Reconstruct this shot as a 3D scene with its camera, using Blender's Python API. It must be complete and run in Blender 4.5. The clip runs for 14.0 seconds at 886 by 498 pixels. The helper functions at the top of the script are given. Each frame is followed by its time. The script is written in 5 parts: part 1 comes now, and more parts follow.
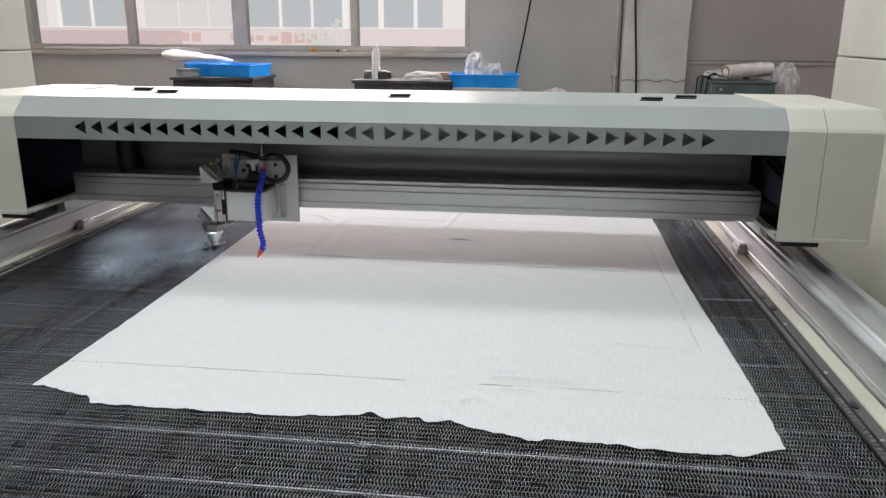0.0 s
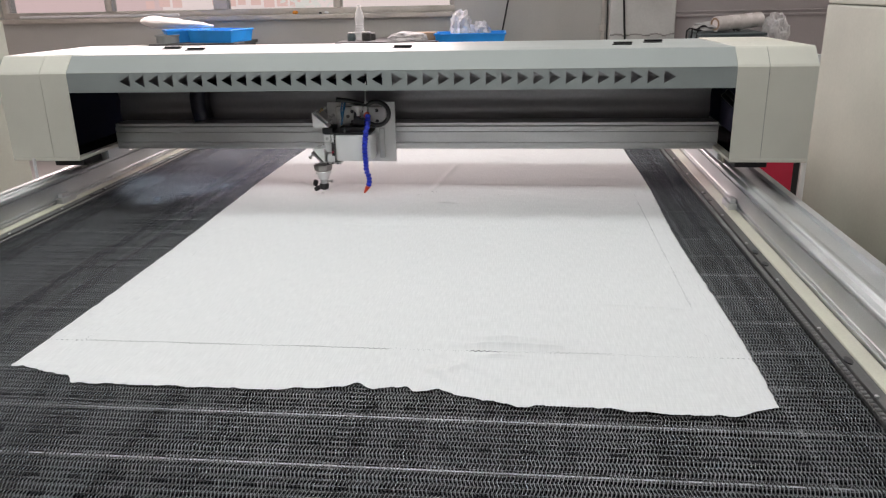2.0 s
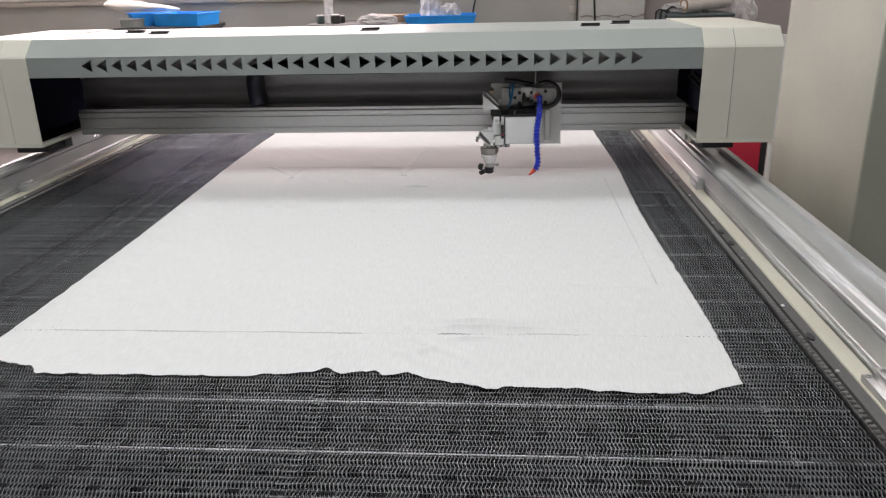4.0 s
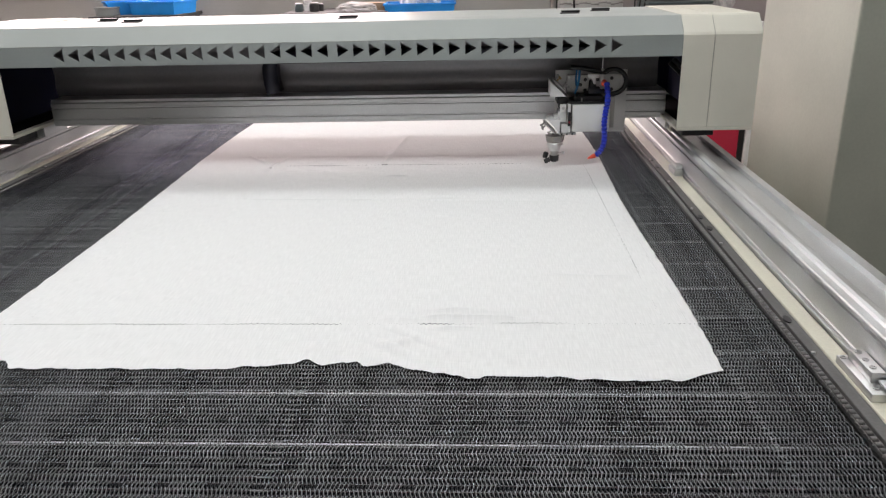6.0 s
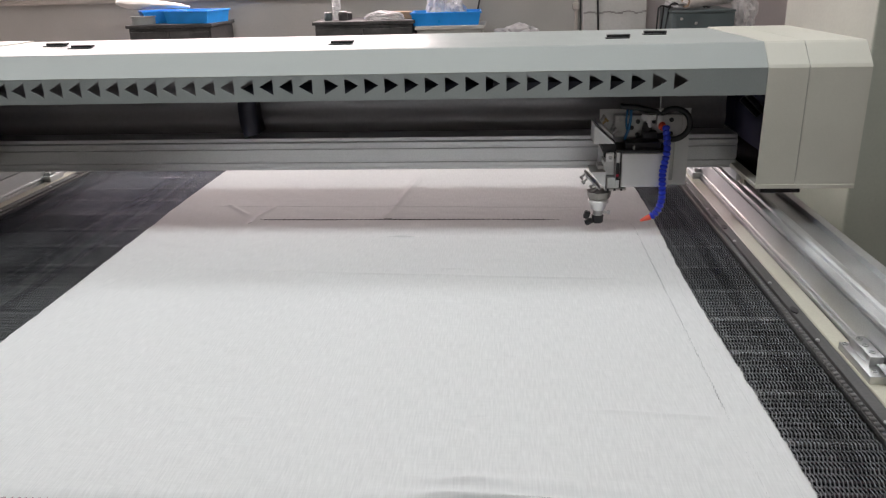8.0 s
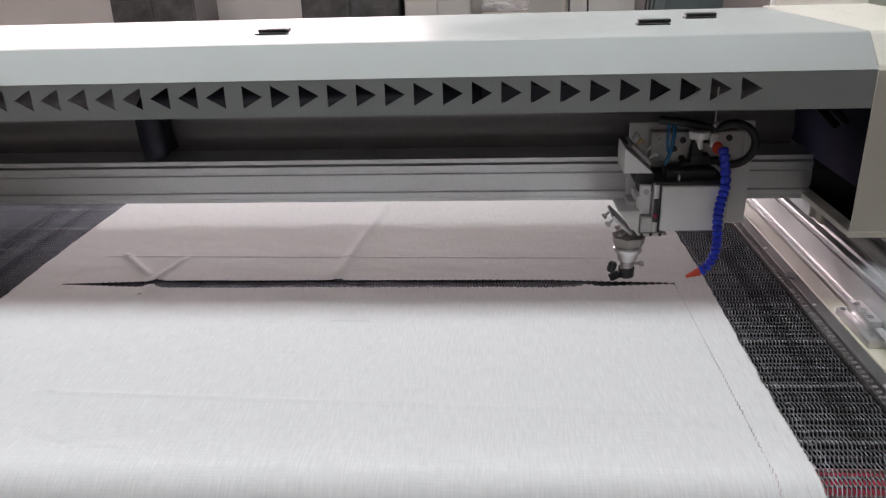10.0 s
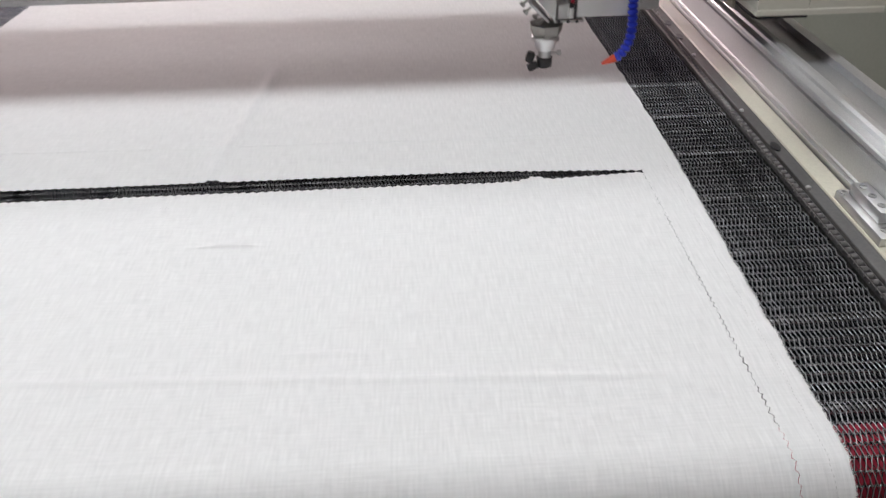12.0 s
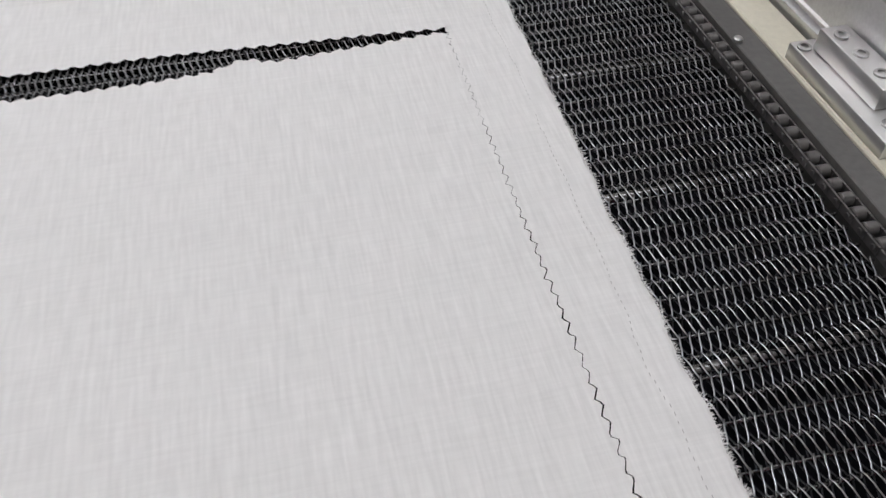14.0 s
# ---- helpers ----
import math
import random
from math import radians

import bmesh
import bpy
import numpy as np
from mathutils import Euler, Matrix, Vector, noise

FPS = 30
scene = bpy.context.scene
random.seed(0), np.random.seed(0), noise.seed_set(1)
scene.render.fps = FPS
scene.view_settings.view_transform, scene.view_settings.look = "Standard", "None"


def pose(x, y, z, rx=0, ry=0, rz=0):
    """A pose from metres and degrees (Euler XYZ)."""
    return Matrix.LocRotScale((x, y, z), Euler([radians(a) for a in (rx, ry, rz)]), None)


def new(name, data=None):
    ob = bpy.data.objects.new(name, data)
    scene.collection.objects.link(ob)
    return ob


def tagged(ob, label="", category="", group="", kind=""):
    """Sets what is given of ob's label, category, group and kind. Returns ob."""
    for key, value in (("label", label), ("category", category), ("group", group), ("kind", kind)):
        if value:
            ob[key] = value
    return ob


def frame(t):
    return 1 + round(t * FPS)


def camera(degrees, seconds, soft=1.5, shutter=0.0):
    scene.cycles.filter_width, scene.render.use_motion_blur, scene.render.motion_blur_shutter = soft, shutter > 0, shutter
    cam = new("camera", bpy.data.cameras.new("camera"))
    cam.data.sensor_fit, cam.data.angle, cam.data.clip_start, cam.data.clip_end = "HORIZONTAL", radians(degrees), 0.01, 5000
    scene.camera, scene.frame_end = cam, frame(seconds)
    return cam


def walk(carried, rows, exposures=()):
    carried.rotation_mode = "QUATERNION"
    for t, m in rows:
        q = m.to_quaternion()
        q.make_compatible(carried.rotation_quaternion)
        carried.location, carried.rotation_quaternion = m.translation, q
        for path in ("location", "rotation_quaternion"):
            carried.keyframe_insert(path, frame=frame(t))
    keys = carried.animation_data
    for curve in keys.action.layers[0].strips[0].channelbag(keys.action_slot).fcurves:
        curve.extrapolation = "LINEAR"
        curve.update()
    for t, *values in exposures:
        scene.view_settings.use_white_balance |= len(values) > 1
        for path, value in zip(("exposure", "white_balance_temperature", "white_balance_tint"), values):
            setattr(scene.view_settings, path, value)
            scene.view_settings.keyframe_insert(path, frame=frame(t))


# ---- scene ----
# Metres. The belt's upper face lies at z = B; x runs across the machine, y along it.
B = 0.85
cam = camera(59.93, 14.0, soft=1.25, shutter=0.3)
PATH = [
    (0, 0.066, -0.090, 0.752, 7.04, -15.80, -0.30), (0.5, 0.069, -0.086, 0.752, 6.93, -17.34, 0.15), (1, 0.069, -0.077, 0.752, 6.80, -17.97, 0.60),
    (1.5, 0.075, -0.058, 0.748, 6.51, -18.25, 0.89), (2, 0.080, -0.045, 0.745, 6.06, -18.60, 1.17), (2.5, 0.086, -0.043, 0.746, 5.51, -18.97, 1.28),
    (3, 0.090, -0.044, 0.745, 4.94, -19.29, 1.31), (4.2, 0.096, -0.042, 0.743, 3.87, -19.98, 1.32), (5.5, 0.102, -0.040, 0.740, 2.79, -20.66, 1.32),
    (6, 0.097, -0.047, 0.740, 2.59, -20.69, 1.34), (6.5, 0.092, -0.108, 0.750, 2.76, -20.55, 1.36), (7, 0.090, -0.165, 0.748, 3.29, -20.18, 1.38),
    (7.5, 0.092, -0.177, 0.749, 3.87, -20.00, 1.38), (8, 0.096, -0.168, 0.747, 4.36, -20.05, 1.49), (8.2, 0.092, -0.170, 0.749, 4.45, -20.23, 1.50),
    (9.2, 0.088, -0.157, 0.740, 3.88, -21.42, 1.58), (10.3, 0.082, -0.139, 0.727, 3.08, -23.07, 1.68), (10.5, 0.086, -0.133, 0.726, 2.80, -23.99, 1.70),
    (11, 0.071, -0.090, 0.711, 1.53, -26.74, 1.46), (11.5, 0.040, 0.018, 0.693, -0.23, -30.72, 1.13), (12, 0.092, 0.221, 0.670, -2.60, -34.82, 1.22),
    (12.5, 0.186, 0.391, 0.633, -6.00, -40.25, 1.85), (13, 0.235, 0.577, 0.568, -9.61, -44.74, 1.91), (13.5, 0.292, 0.688, 0.496, -11.96, -47.22, 1.55),
    (14, 0.345, 0.760, 0.407, -12.60, -47.85, 0.86)]
walk(cam, [(t, pose(x, y, z + B, 90 + pitch, roll, yaw)) for t, x, y, z, yaw, pitch, roll in PATH], exposures=[(0.0, -.48, 6650, 11), (1.5, -.51, 6800, 13), (3.2, -.52, 6900, 14.5), (5.5, -.40, 6900, 14.5), (6.5, -.36, 6900, 14.5), (8.2, -.55, 6850, 15), (10.3, -.19, 6750, 17), (11.0, -.14, 6750, 17), (11.5, -.16, 6800, 17), (12.0, -.26, 6850, 17), (12.5, -.43, 6900, 18), (13.0, -.60, 6900, 19), (14.0, -.64, 6900, 19)])


def ramp(rows, t):
    """Smooth value between (time, value) rows."""
    ts, vs = [r[0] for r in rows], [r[1] for r in rows]
    return float(np.interp(t, ts, vs))


GANTRY = [(0, 0), (.5, .190), (1, .379), (1.2, .438), (1.4, .456), (5.75, .458), (6, .434), (6.2, .362), (6.5, .251), (7, .073), (7.5, -.109), (8, -.288), (8.2, -.359),
          (8.7, -.540), (9.2, -.715), (9.6, -.845), (9.85, -.902), (10.2, -.912), (10.5, -.911), (10.7, -.893), (11, -.837), (11.5, -.660), (12, -.485), (12.5, -.31), (13, -.135), (13.5, .04), (14, .215)]
BELT = [(0, 0), (5.85, 0), (6, -.011), (6.2, -.050), (6.5, -.149), (7, -.337), (7.5, -.525), (8, -.705), (8.2, -.777), (8.7, -.962), (9.2, -1.147), (9.6, -1.295), (9.9, -1.402), (10.05, -1.447), (10.2, -1.462), (14, -1.462)]
HEAD = [(0, 0), (1, .003), (1.15, .010), (1.3, .045), (1.5, .122), (2, .315), (2.5, .498), (3, .684), (3.5, .872), (4, 1.06), (4.5, 1.25), (4.7, 1.32), (4.9, 1.36), (5.1, 1.370), (10, 1.377), (14, 1.381)]

# ---- light ----
world = bpy.data.worlds.new("world")
scene.world = world
world.use_nodes = True
wn = world.node_tree
sky = wn.nodes.new("ShaderNodeTexSky")
sky.sky_type, sky.sun_disc, sky.sun_elevation, sky.sun_rotation = "NISHITA", False, radians(38), radians(20)
wn.links.new(sky.outputs[0], wn.nodes["Background"].inputs[0])
wn.nodes["Background"].inputs[1].default_value = 0.12


def area(name, m, sx, sy, power, colour):
    """A rectangular lamp that shines along its -z."""
    data = bpy.data.lights.new(name, "AREA")
    data.shape, data.size, data.size_y, data.energy, data.color = "RECTANGLE", sx, sy, power, colour
    ob = new(name, data)
    ob.matrix_world = m
    return ob


area("window_light", pose(-2.8, 7.13, 2.35, -80, 0, 0), 4.3, 1.7, 265, (1.0, .855, .88))
area("window_light", pose(3.5, 7.13, 2.35, -80, 0, 0), 1.5, 1.7, 55, (1.0, .94, .93))
LINES = (-.8, 1.3, 3.4, 5.5)      # rows of tubes, across the machine; first and last only assumed, added
for ty, watts in zip(LINES, (5, 88, 58, 24)):
    area("tube_light", pose(-.8, ty, 3.43), 5.0, .5, watts, (.865, .962, 1.0))
TUBES = [(-2.7 + 1.25 * k, ty) for ty in LINES for k in range(4)]


# ---- materials ----
def mat(name, base, rough=.5, metal=0.0, spots=None, grain=0.0, grain_scale=200.0, stain=0.0, stain_scale=3.0, bump=0.0, bump_scale=150.0, coat=0.0, random_value=0.0, alpha=None):
    """A procedural surface: base colour, fine grain, broad stains, fine relief."""
    m = bpy.data.materials.new(name)
    m.use_nodes = True
    nt = m.node_tree
    n, l = nt.nodes, nt.links
    b = n["Principled BSDF"]
    b.inputs["Metallic"].default_value, b.inputs["Roughness"].default_value = metal, rough
    b.inputs["Coat Weight"].default_value = coat
    co = n.new("ShaderNodeTexCoord")
    colour = n.new("ShaderNodeRGB")
    colour.outputs[0].default_value = (*base, 1)
    out = colour.outputs[0]
    for amount, scale, detail in ((grain, grain_scale, 4), (stain, stain_scale, 6)):
        if amount:
            tex = n.new("ShaderNodeTexNoise")
            tex.inputs["Scale"].default_value, tex.inputs["Detail"].default_value = scale, detail
            l.new(co.outputs["Object"], tex.inputs["Vector"])
            ramp_ = n.new("ShaderNodeMapRange")
            ramp_.inputs[1].default_value, ramp_.inputs[2].default_value = .3, .7
            ramp_.inputs[3].default_value, ramp_.inputs[4].default_value = 1 - amount, 1 + amount
            l.new(tex.outputs[0], ramp_.inputs[0])
            mul = n.new("ShaderNodeVectorMath")
            mul.operation = "SCALE"
            l.new(out, mul.inputs[0])
            l.new(ramp_.outputs[0], mul.inputs["Scale"])
            out = mul.outputs[0]
    if random_value:
        info = n.new("ShaderNodeObjectInfo")
        r = n.new("ShaderNodeMapRange")
        r.inputs[3].default_value, r.inputs[4].default_value = 1 - random_value, 1 + random_value
        l.new(info.outputs["Random"], r.inputs[0])
        mul = n.new("ShaderNodeVectorMath")
        mul.operation = "SCALE"
        l.new(out, mul.inputs[0])
        l.new(r.outputs[0], mul.inputs["Scale"])
        out = mul.outputs[0]
    l.new(out, b.inputs["Base Color"])
    if stain:
        rr = n.new("ShaderNodeMapRange")
        rr.inputs[1].default_value, rr.inputs[2].default_value = .3, .7
        rr.inputs[3].default_value, rr.inputs[4].default_value = max(.02, rough - .08), min(1, rough + .12)
        l.new(tex.outputs[0], rr.inputs[0])
        l.new(rr.outputs[0], b.inputs["Roughness"])
    if bump:
        tex2 = n.new("ShaderNodeTexNoise")
        tex2.inputs["Scale"].default_value, tex2.inputs["Detail"].default_value = bump_scale, 3
        l.new(co.outputs["Object"], tex2.inputs["Vector"])
        bp = n.new("ShaderNodeBump")
        bp.inputs["Strength"].default_value, bp.inputs["Distance"].default_value = bump, .002
        l.new(tex2.outputs[0], bp.inputs["Height"])
        l.new(bp.outputs[0], b.inputs["Normal"])
    if alpha is not None:
        b.inputs["Alpha"].default_value = alpha
    return m


def glow(name, colour, strength):
    m = bpy.data.materials.new(name)
    m.use_nodes = True
    n, l = m.node_tree.nodes, m.node_tree.links
    e = n.new("ShaderNodeEmission")
    e.inputs[0].default_value, e.inputs[1].default_value = (*colour, 1), strength
    l.new(e.outputs[0], n["Material Output"].inputs[0])
    return m


PAINT = mat("cream_powder_coat", (.66, .64, .56), .42, grain=.03, grain_scale=400, stain=.05, stain_scale=4, bump=.12, bump_scale=500)
PAINT_GREY = mat("pale_grey_powder_coat", (.37, .395, .38), .40, grain=.03, grain_scale=400, stain=.05, stain_scale=3, bump=.12, bump_scale=500)
PAINT_DARK = mat("mid_grey_powder_coat", (.285, .312, .305), .45, grain=.04, grain_scale=400, stain=.06, stain_scale=5, bump=.12, bump_scale=500)
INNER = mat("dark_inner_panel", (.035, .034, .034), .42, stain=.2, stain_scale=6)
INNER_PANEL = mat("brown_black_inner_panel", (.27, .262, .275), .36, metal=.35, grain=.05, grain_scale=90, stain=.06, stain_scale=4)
# Shade inside the end caps is put into this navy-black colour.
CAP_SHADE = mat("navy_cap_shade", (.010, .012, .030), .8, stain=.2, stain_scale=8)
CAP_SHADE.node_tree.nodes["Principled BSDF"].inputs["Specular IOR Level"].default_value = .1
ALU = mat("anodised_aluminium", (.70, .71, .72), .46, metal=1, grain=.05, grain_scale=300, stain=.06, stain_scale=6)
ALU_RAIL = mat("brushed_rail_aluminium", (.70, .705, .715), .48, metal=1, grain=.05, grain_scale=300, stain=.06, stain_scale=6)
ALU_POLISH = mat("bright_aluminium", (.76, .76, .76), .33, metal=1, stain=.08, stain_scale=5)
STEEL = mat("dull_steel", (.50, .50, .50), .35, metal=1, grain=.08, grain_scale=250, stain=.12, stain_scale=20)
BRONZE = mat("brownish_steel", (.34, .325, .305), .38, metal=1, stain=.15, stain_scale=30)
WIRE = mat("wire_top_paler", (.34, .357, .375), .27, metal=1, grain=.25, grain_scale=40, stain=.25, stain_scale=7, random_value=.10)
CHAIN = mat("oiled_black_chain", (.24, .235, .235), .34, metal=.8, grain=.2, grain_scale=100, stain=.3, stain_scale=20)
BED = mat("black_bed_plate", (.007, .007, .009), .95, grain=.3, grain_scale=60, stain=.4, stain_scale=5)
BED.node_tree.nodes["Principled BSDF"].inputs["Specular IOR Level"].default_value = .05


def per_strand(m, low, high):
    """Lets each loose strand of one mesh have a brightness of its own."""
    n, l = m.node_tree.nodes, m.node_tree.links
    b = n["Principled BSDF"]
    src = b.inputs["Base Color"].links[0].from_socket
    geo, mp, mul = n.new("ShaderNodeNewGeometry"), n.new("ShaderNodeMapRange"), n.new("ShaderNodeVectorMath")
    mp.inputs[3].default_value, mp.inputs[4].default_value = low, high
    l.new(geo.outputs["Random Per Island"], mp.inputs[0])
    mul.operation = "SCALE"
    l.new(src, mul.inputs[0])
    l.new(mp.outputs[0], mul.inputs["Scale"])
    l.new(mul.outputs[0], b.inputs["Base Color"])


per_strand(WIRE, .88, 1.12)
# Shade between strands is put into the colour: sides and undersides are darker.
WIRE_SIDE = mat("wire_side_darker", (.055, .058, .063), .40, metal=.9, grain=.25, grain_scale=40)
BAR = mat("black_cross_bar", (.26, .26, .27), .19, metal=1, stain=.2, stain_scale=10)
for wire_mat in (WIRE, WIRE_SIDE):        # a dark specular tint dulls the wire at a low slant
    wire_mat.node_tree.nodes["Principled BSDF"].inputs["Specular Tint"].default_value = (.16, .17, .22, 1)
ANGLE = mat("dark_grey_angle", (.10, .098, .095), .45, grain=.1, grain_scale=150, stain=.2, stain_scale=8, bump=.15)
LEDGE = mat("cream_frame_paint", (.60, .57, .47), .38, grain=.05, grain_scale=200, stain=.05, stain_scale=7, bump=.1)
RED = mat("red_drum_paint", (.42, .02, .05), .4, stain=.2, stain_scale=10)
WHITE_PLATE = mat("white_coated_plate", (.74, .74, .74), .38, stain=.04, stain_scale=15)
BLACK = mat("black_plastic", (.014, .014, .016), .38, stain=.2, stain_scale=20)
BLUE_HOSE = mat("blue_hose_plastic", (.02, .045, .55), .36, grain=.1, grain_scale=120)
BLUE_TUBE = mat("blue_air_tube", (.03, .16, .34), .25)
ORANGE = mat("orange_tip_plastic", (.75, .09, .045), .4)
WALL = mat("pale_grey_wall_paint", (.455, .45, .425), .75, grain=.03, grain_scale=80, stain=.09, stain_scale=1.6, bump=.2, bump_scale=60)
WALL_PINK = mat("mauve_grey_wall_paint", (.45, .41, .41), .75, grain=.03, grain_scale=80, stain=.08, stain_scale=1.6, bump=.2, bump_scale=60)
PILLAR = mat("cream_pillar_paint", (.43, .445, .385), .6, grain=.03, grain_scale=80, stain=.10, stain_scale=2, bump=.15, bump_scale=60)
FLOOR = mat("grey_epoxy_floor", (.36, .34, .33), .35, grain=.08, grain_scale=60, stain=.18, stain_scale=1.5, bump=.1, bump_scale=30)
CEILING = mat("white_ceiling_paint", (.72, .72, .70), .8, stain=.05)
FRAME = mat("aged_window_frame", (.50, .47, .43), .5, grain=.06, grain_scale=60, stain=.15, stain_scale=4)
TRAY = mat("blue_tray_plastic", (.005, .29, .80), .35, stain=.08, stain_scale=10)
CARD = mat("brown_cardboard", (.30, .21, .14), .8, grain=.1, grain_scale=80, stain=.1)
DARK_BOX = mat("worn_black_lacquer", (.05, .05, .05), .5, grain=.2, grain_scale=30, stain=.5, stain_scale=8)
TEAL = mat("teal_grey_enamel", (.09, .12, .125), .45, stain=.15, stain_scale=6)
FOAM = mat("white_foam_roll", (.78, .76, .72), .7, stain=.06, stain_scale=8, bump=.3, bump_scale=30)
FILM = mat("cloudy_plastic_film", (.72, .72, .72), .15, stain=.1, stain_scale=20, bump=.9, bump_scale=25, alpha=.55)
CLEAR = mat("clear_bottle_plastic", (.85, .87, .88), .08, alpha=.35)
RUBBER = mat("black_rubber_cable", (.012, .012, .013), .5)
CRATE = mat("red_crate_plastic", (.50, .015, .05), .4, stain=.1, stain_scale=8)
TUBE_GLOW = glow("lit_fluorescent_tube", (.97, 1, 1), 6)


def glass_material():
    m = bpy.data.materials.new("window_glass")
    m.use_nodes = True
    b = m.node_tree.nodes["Principled BSDF"]
    b.inputs["Transmission Weight"].default_value, b.inputs["Roughness"].default_value, b.inputs["IOR"].default_value = 1, .02, 1.1
    return m


GLASS = glass_material()


def cloth_material():
    """White plain weave: threads by UV in metres, slubs, soft creases."""
    m = bpy.data.materials.new("white_woven_cloth")
    m.use_nodes = True
    n, l = m.node_tree.nodes, m.node_tree.links
    b = n["Principled BSDF"]
    b.inputs["Roughness"].default_value = .85
    b.inputs["Sheen Weight"].default_value = .1
    uv = n.new("ShaderNodeUVMap")
    uv.uv_map = "metres"

    def noise_tex(sx, sy, detail, distortion=0.0):
        mp = n.new("ShaderNodeMapping")
        mp.inputs["Scale"].default_value = (sx, sy, 1)
        l.new(uv.outputs[0], mp.inputs[0])
        t = n.new("ShaderNodeTexNoise")
        t.inputs["Scale"].default_value, t.inputs["Detail"].default_value, t.inputs["Distortion"].default_value = 1, detail, distortion
        l.new(mp.outputs[0], t.inputs["Vector"])
        return t.outputs[0]

    def add(a, bb, fa, fb):
        x = n.new("ShaderNodeMath")
        x.operation = "MULTIPLY"
        l.new(a, x.inputs[0])
        x.inputs[1].default_value = fa
        y = n.new("ShaderNodeMath")
        y.operation = "MULTIPLY_ADD"
        l.new(bb, y.inputs[0])
        y.inputs[1].default_value = fb
        l.new(x.outputs[0], y.inputs[2])
        return y.outputs[0]
    warp, weft = noise_tex(900, 22, 3), noise_tex(26, 900, 3)
    slub_y, slub_x = noise_tex(330, 26, 3), noise_tex(24, 300, 3)
    threads = add(add(warp, weft, .12, .12), add(slub_y, slub_x, .55, .25), 1, 1)
    cr = n.new("ShaderNodeMapRange")
    cr.inputs[1].default_value, cr.inputs[2].default_value, cr.inputs[3].default_value, cr.inputs[4].default_value = .36, .68, .688, .812
    l.new(threads, cr.inputs[0])
    comb = n.new("ShaderNodeCombineColor")
    for i in range(3):
        l.new(cr.outputs[0], comb.inputs[i])
    l.new(comb.outputs[0], b.inputs["Base Color"])
    soft = noise_tex(9, 14, 3, .6)
    height = add(threads, soft, .00022, .0065)
    bp = n.new("ShaderNodeBump")
    bp.inputs["Strength"].default_value, bp.inputs["Distance"].default_value = .35, 1.0
    l.new(height, bp.inputs["Height"])
    l.new(bp.outputs[0], b.inputs["Normal"])
    return m


CLOTH = cloth_material()
MARK = mat("needle_mark", (.47, .46, .46), .8)


# ---- mesh helpers ----
def box(bm, x0, x1, y0, y1, z0, z1, bevel=0.0, m=None):
    """A box, its edges rounded by bevel, added to bm."""
    vs = [bm.verts.new((x, y, z)) for z in (z0, z1) for y in (y0, y1) for x in (x0, x1)]
    fs = [bm.faces.new([vs[i] for i in f]) for f in ((0, 2, 3, 1), (4, 5, 7, 6), (0, 1, 5, 4), (2, 6, 7, 3), (0, 4, 6, 2), (1, 3, 7, 5))]
    if bevel:
        es = list({e for f in fs for e in f.edges})
        r = bmesh.ops.bevel(bm, geom=es, offset=bevel, segments=2, affect="EDGES", profile=.5)
        vs = list({v for f in r["faces"] for v in f.verts} | {v for v in vs if v.is_valid})
    if m is not None:
        bmesh.ops.transform(bm, matrix=m, verts=vs)
    return bm


def prism(bm, outline, axis, a0, a1):
    """Extrudes a closed outline of 2D points along an axis: x -> (y, z), y -> (x, z), z -> (x, y)."""
    def at(p, a):
        return {"x": (a, p[0], p[1]), "y": (p[0], a, p[1]), "z": (p[0], p[1], a)}[axis]
    r0, r1 = [bm.verts.new(at(p, a0)) for p in outline], [bm.verts.new(at(p, a1)) for p in outline]
    k = len(outline)
    for i in range(k):
        bm.faces.new((r0[i], r0[(i + 1) % k], r1[(i + 1) % k], r1[i]))
    bm.faces.new(r0[::-1])
    bm.faces.new(r1)
    return bm


def lathe(bm, rings, centre=(0, 0, 0), seg=20, m=None):
    """Turns (radius, height) rings about z."""
    made = []
    for r, z in rings:
        made.append([bm.verts.new((r * math.cos(2 * math.pi * i / seg), r * math.sin(2 * math.pi * i / seg), z)) for i in range(seg)])
    for a, b in zip(made, made[1:]):
        for i in range(seg):
            bm.faces.new((a[i], a[(i + 1) % seg], b[(i + 1) % seg], b[i]))
    bm.faces.new(made[0][::-1])
    bm.faces.new(made[-1])
    vs = [v for r in made for v in r]
    bmesh.ops.transform(bm, matrix=Matrix.Translation(centre) @ (m or Matrix()), verts=vs)
    return bm


def tube(bm, points, radius, seg=8, radii=None):
    """A round tube along points."""
    pts = [Vector(p) for p in points]
    rings, side = [], None
    for i, p in enumerate(pts):
        d = (pts[min(i + 1, len(pts) - 1)] - pts[max(i - 1, 0)]).normalized()
        if side is None:
            side = d.orthogonal().normalized()
        side = (side - d * side.dot(d)).normalized()
        up = d.cross(side)
        r = radii[i] if radii else radius
        rings.append([bm.verts.new(p + (side * math.cos(2 * math.pi * k / seg) + up * math.sin(2 * math.pi * k / seg)) * r) for k in range(seg)])
    for a, b in zip(rings, rings[1:]):
        for k in range(seg):
            bm.faces.new((a[k], a[(k + 1) % seg], b[(k + 1) % seg], b[k]))
    bm.faces.new(rings[0][::-1])
    bm.faces.new(rings[-1])
    return bm


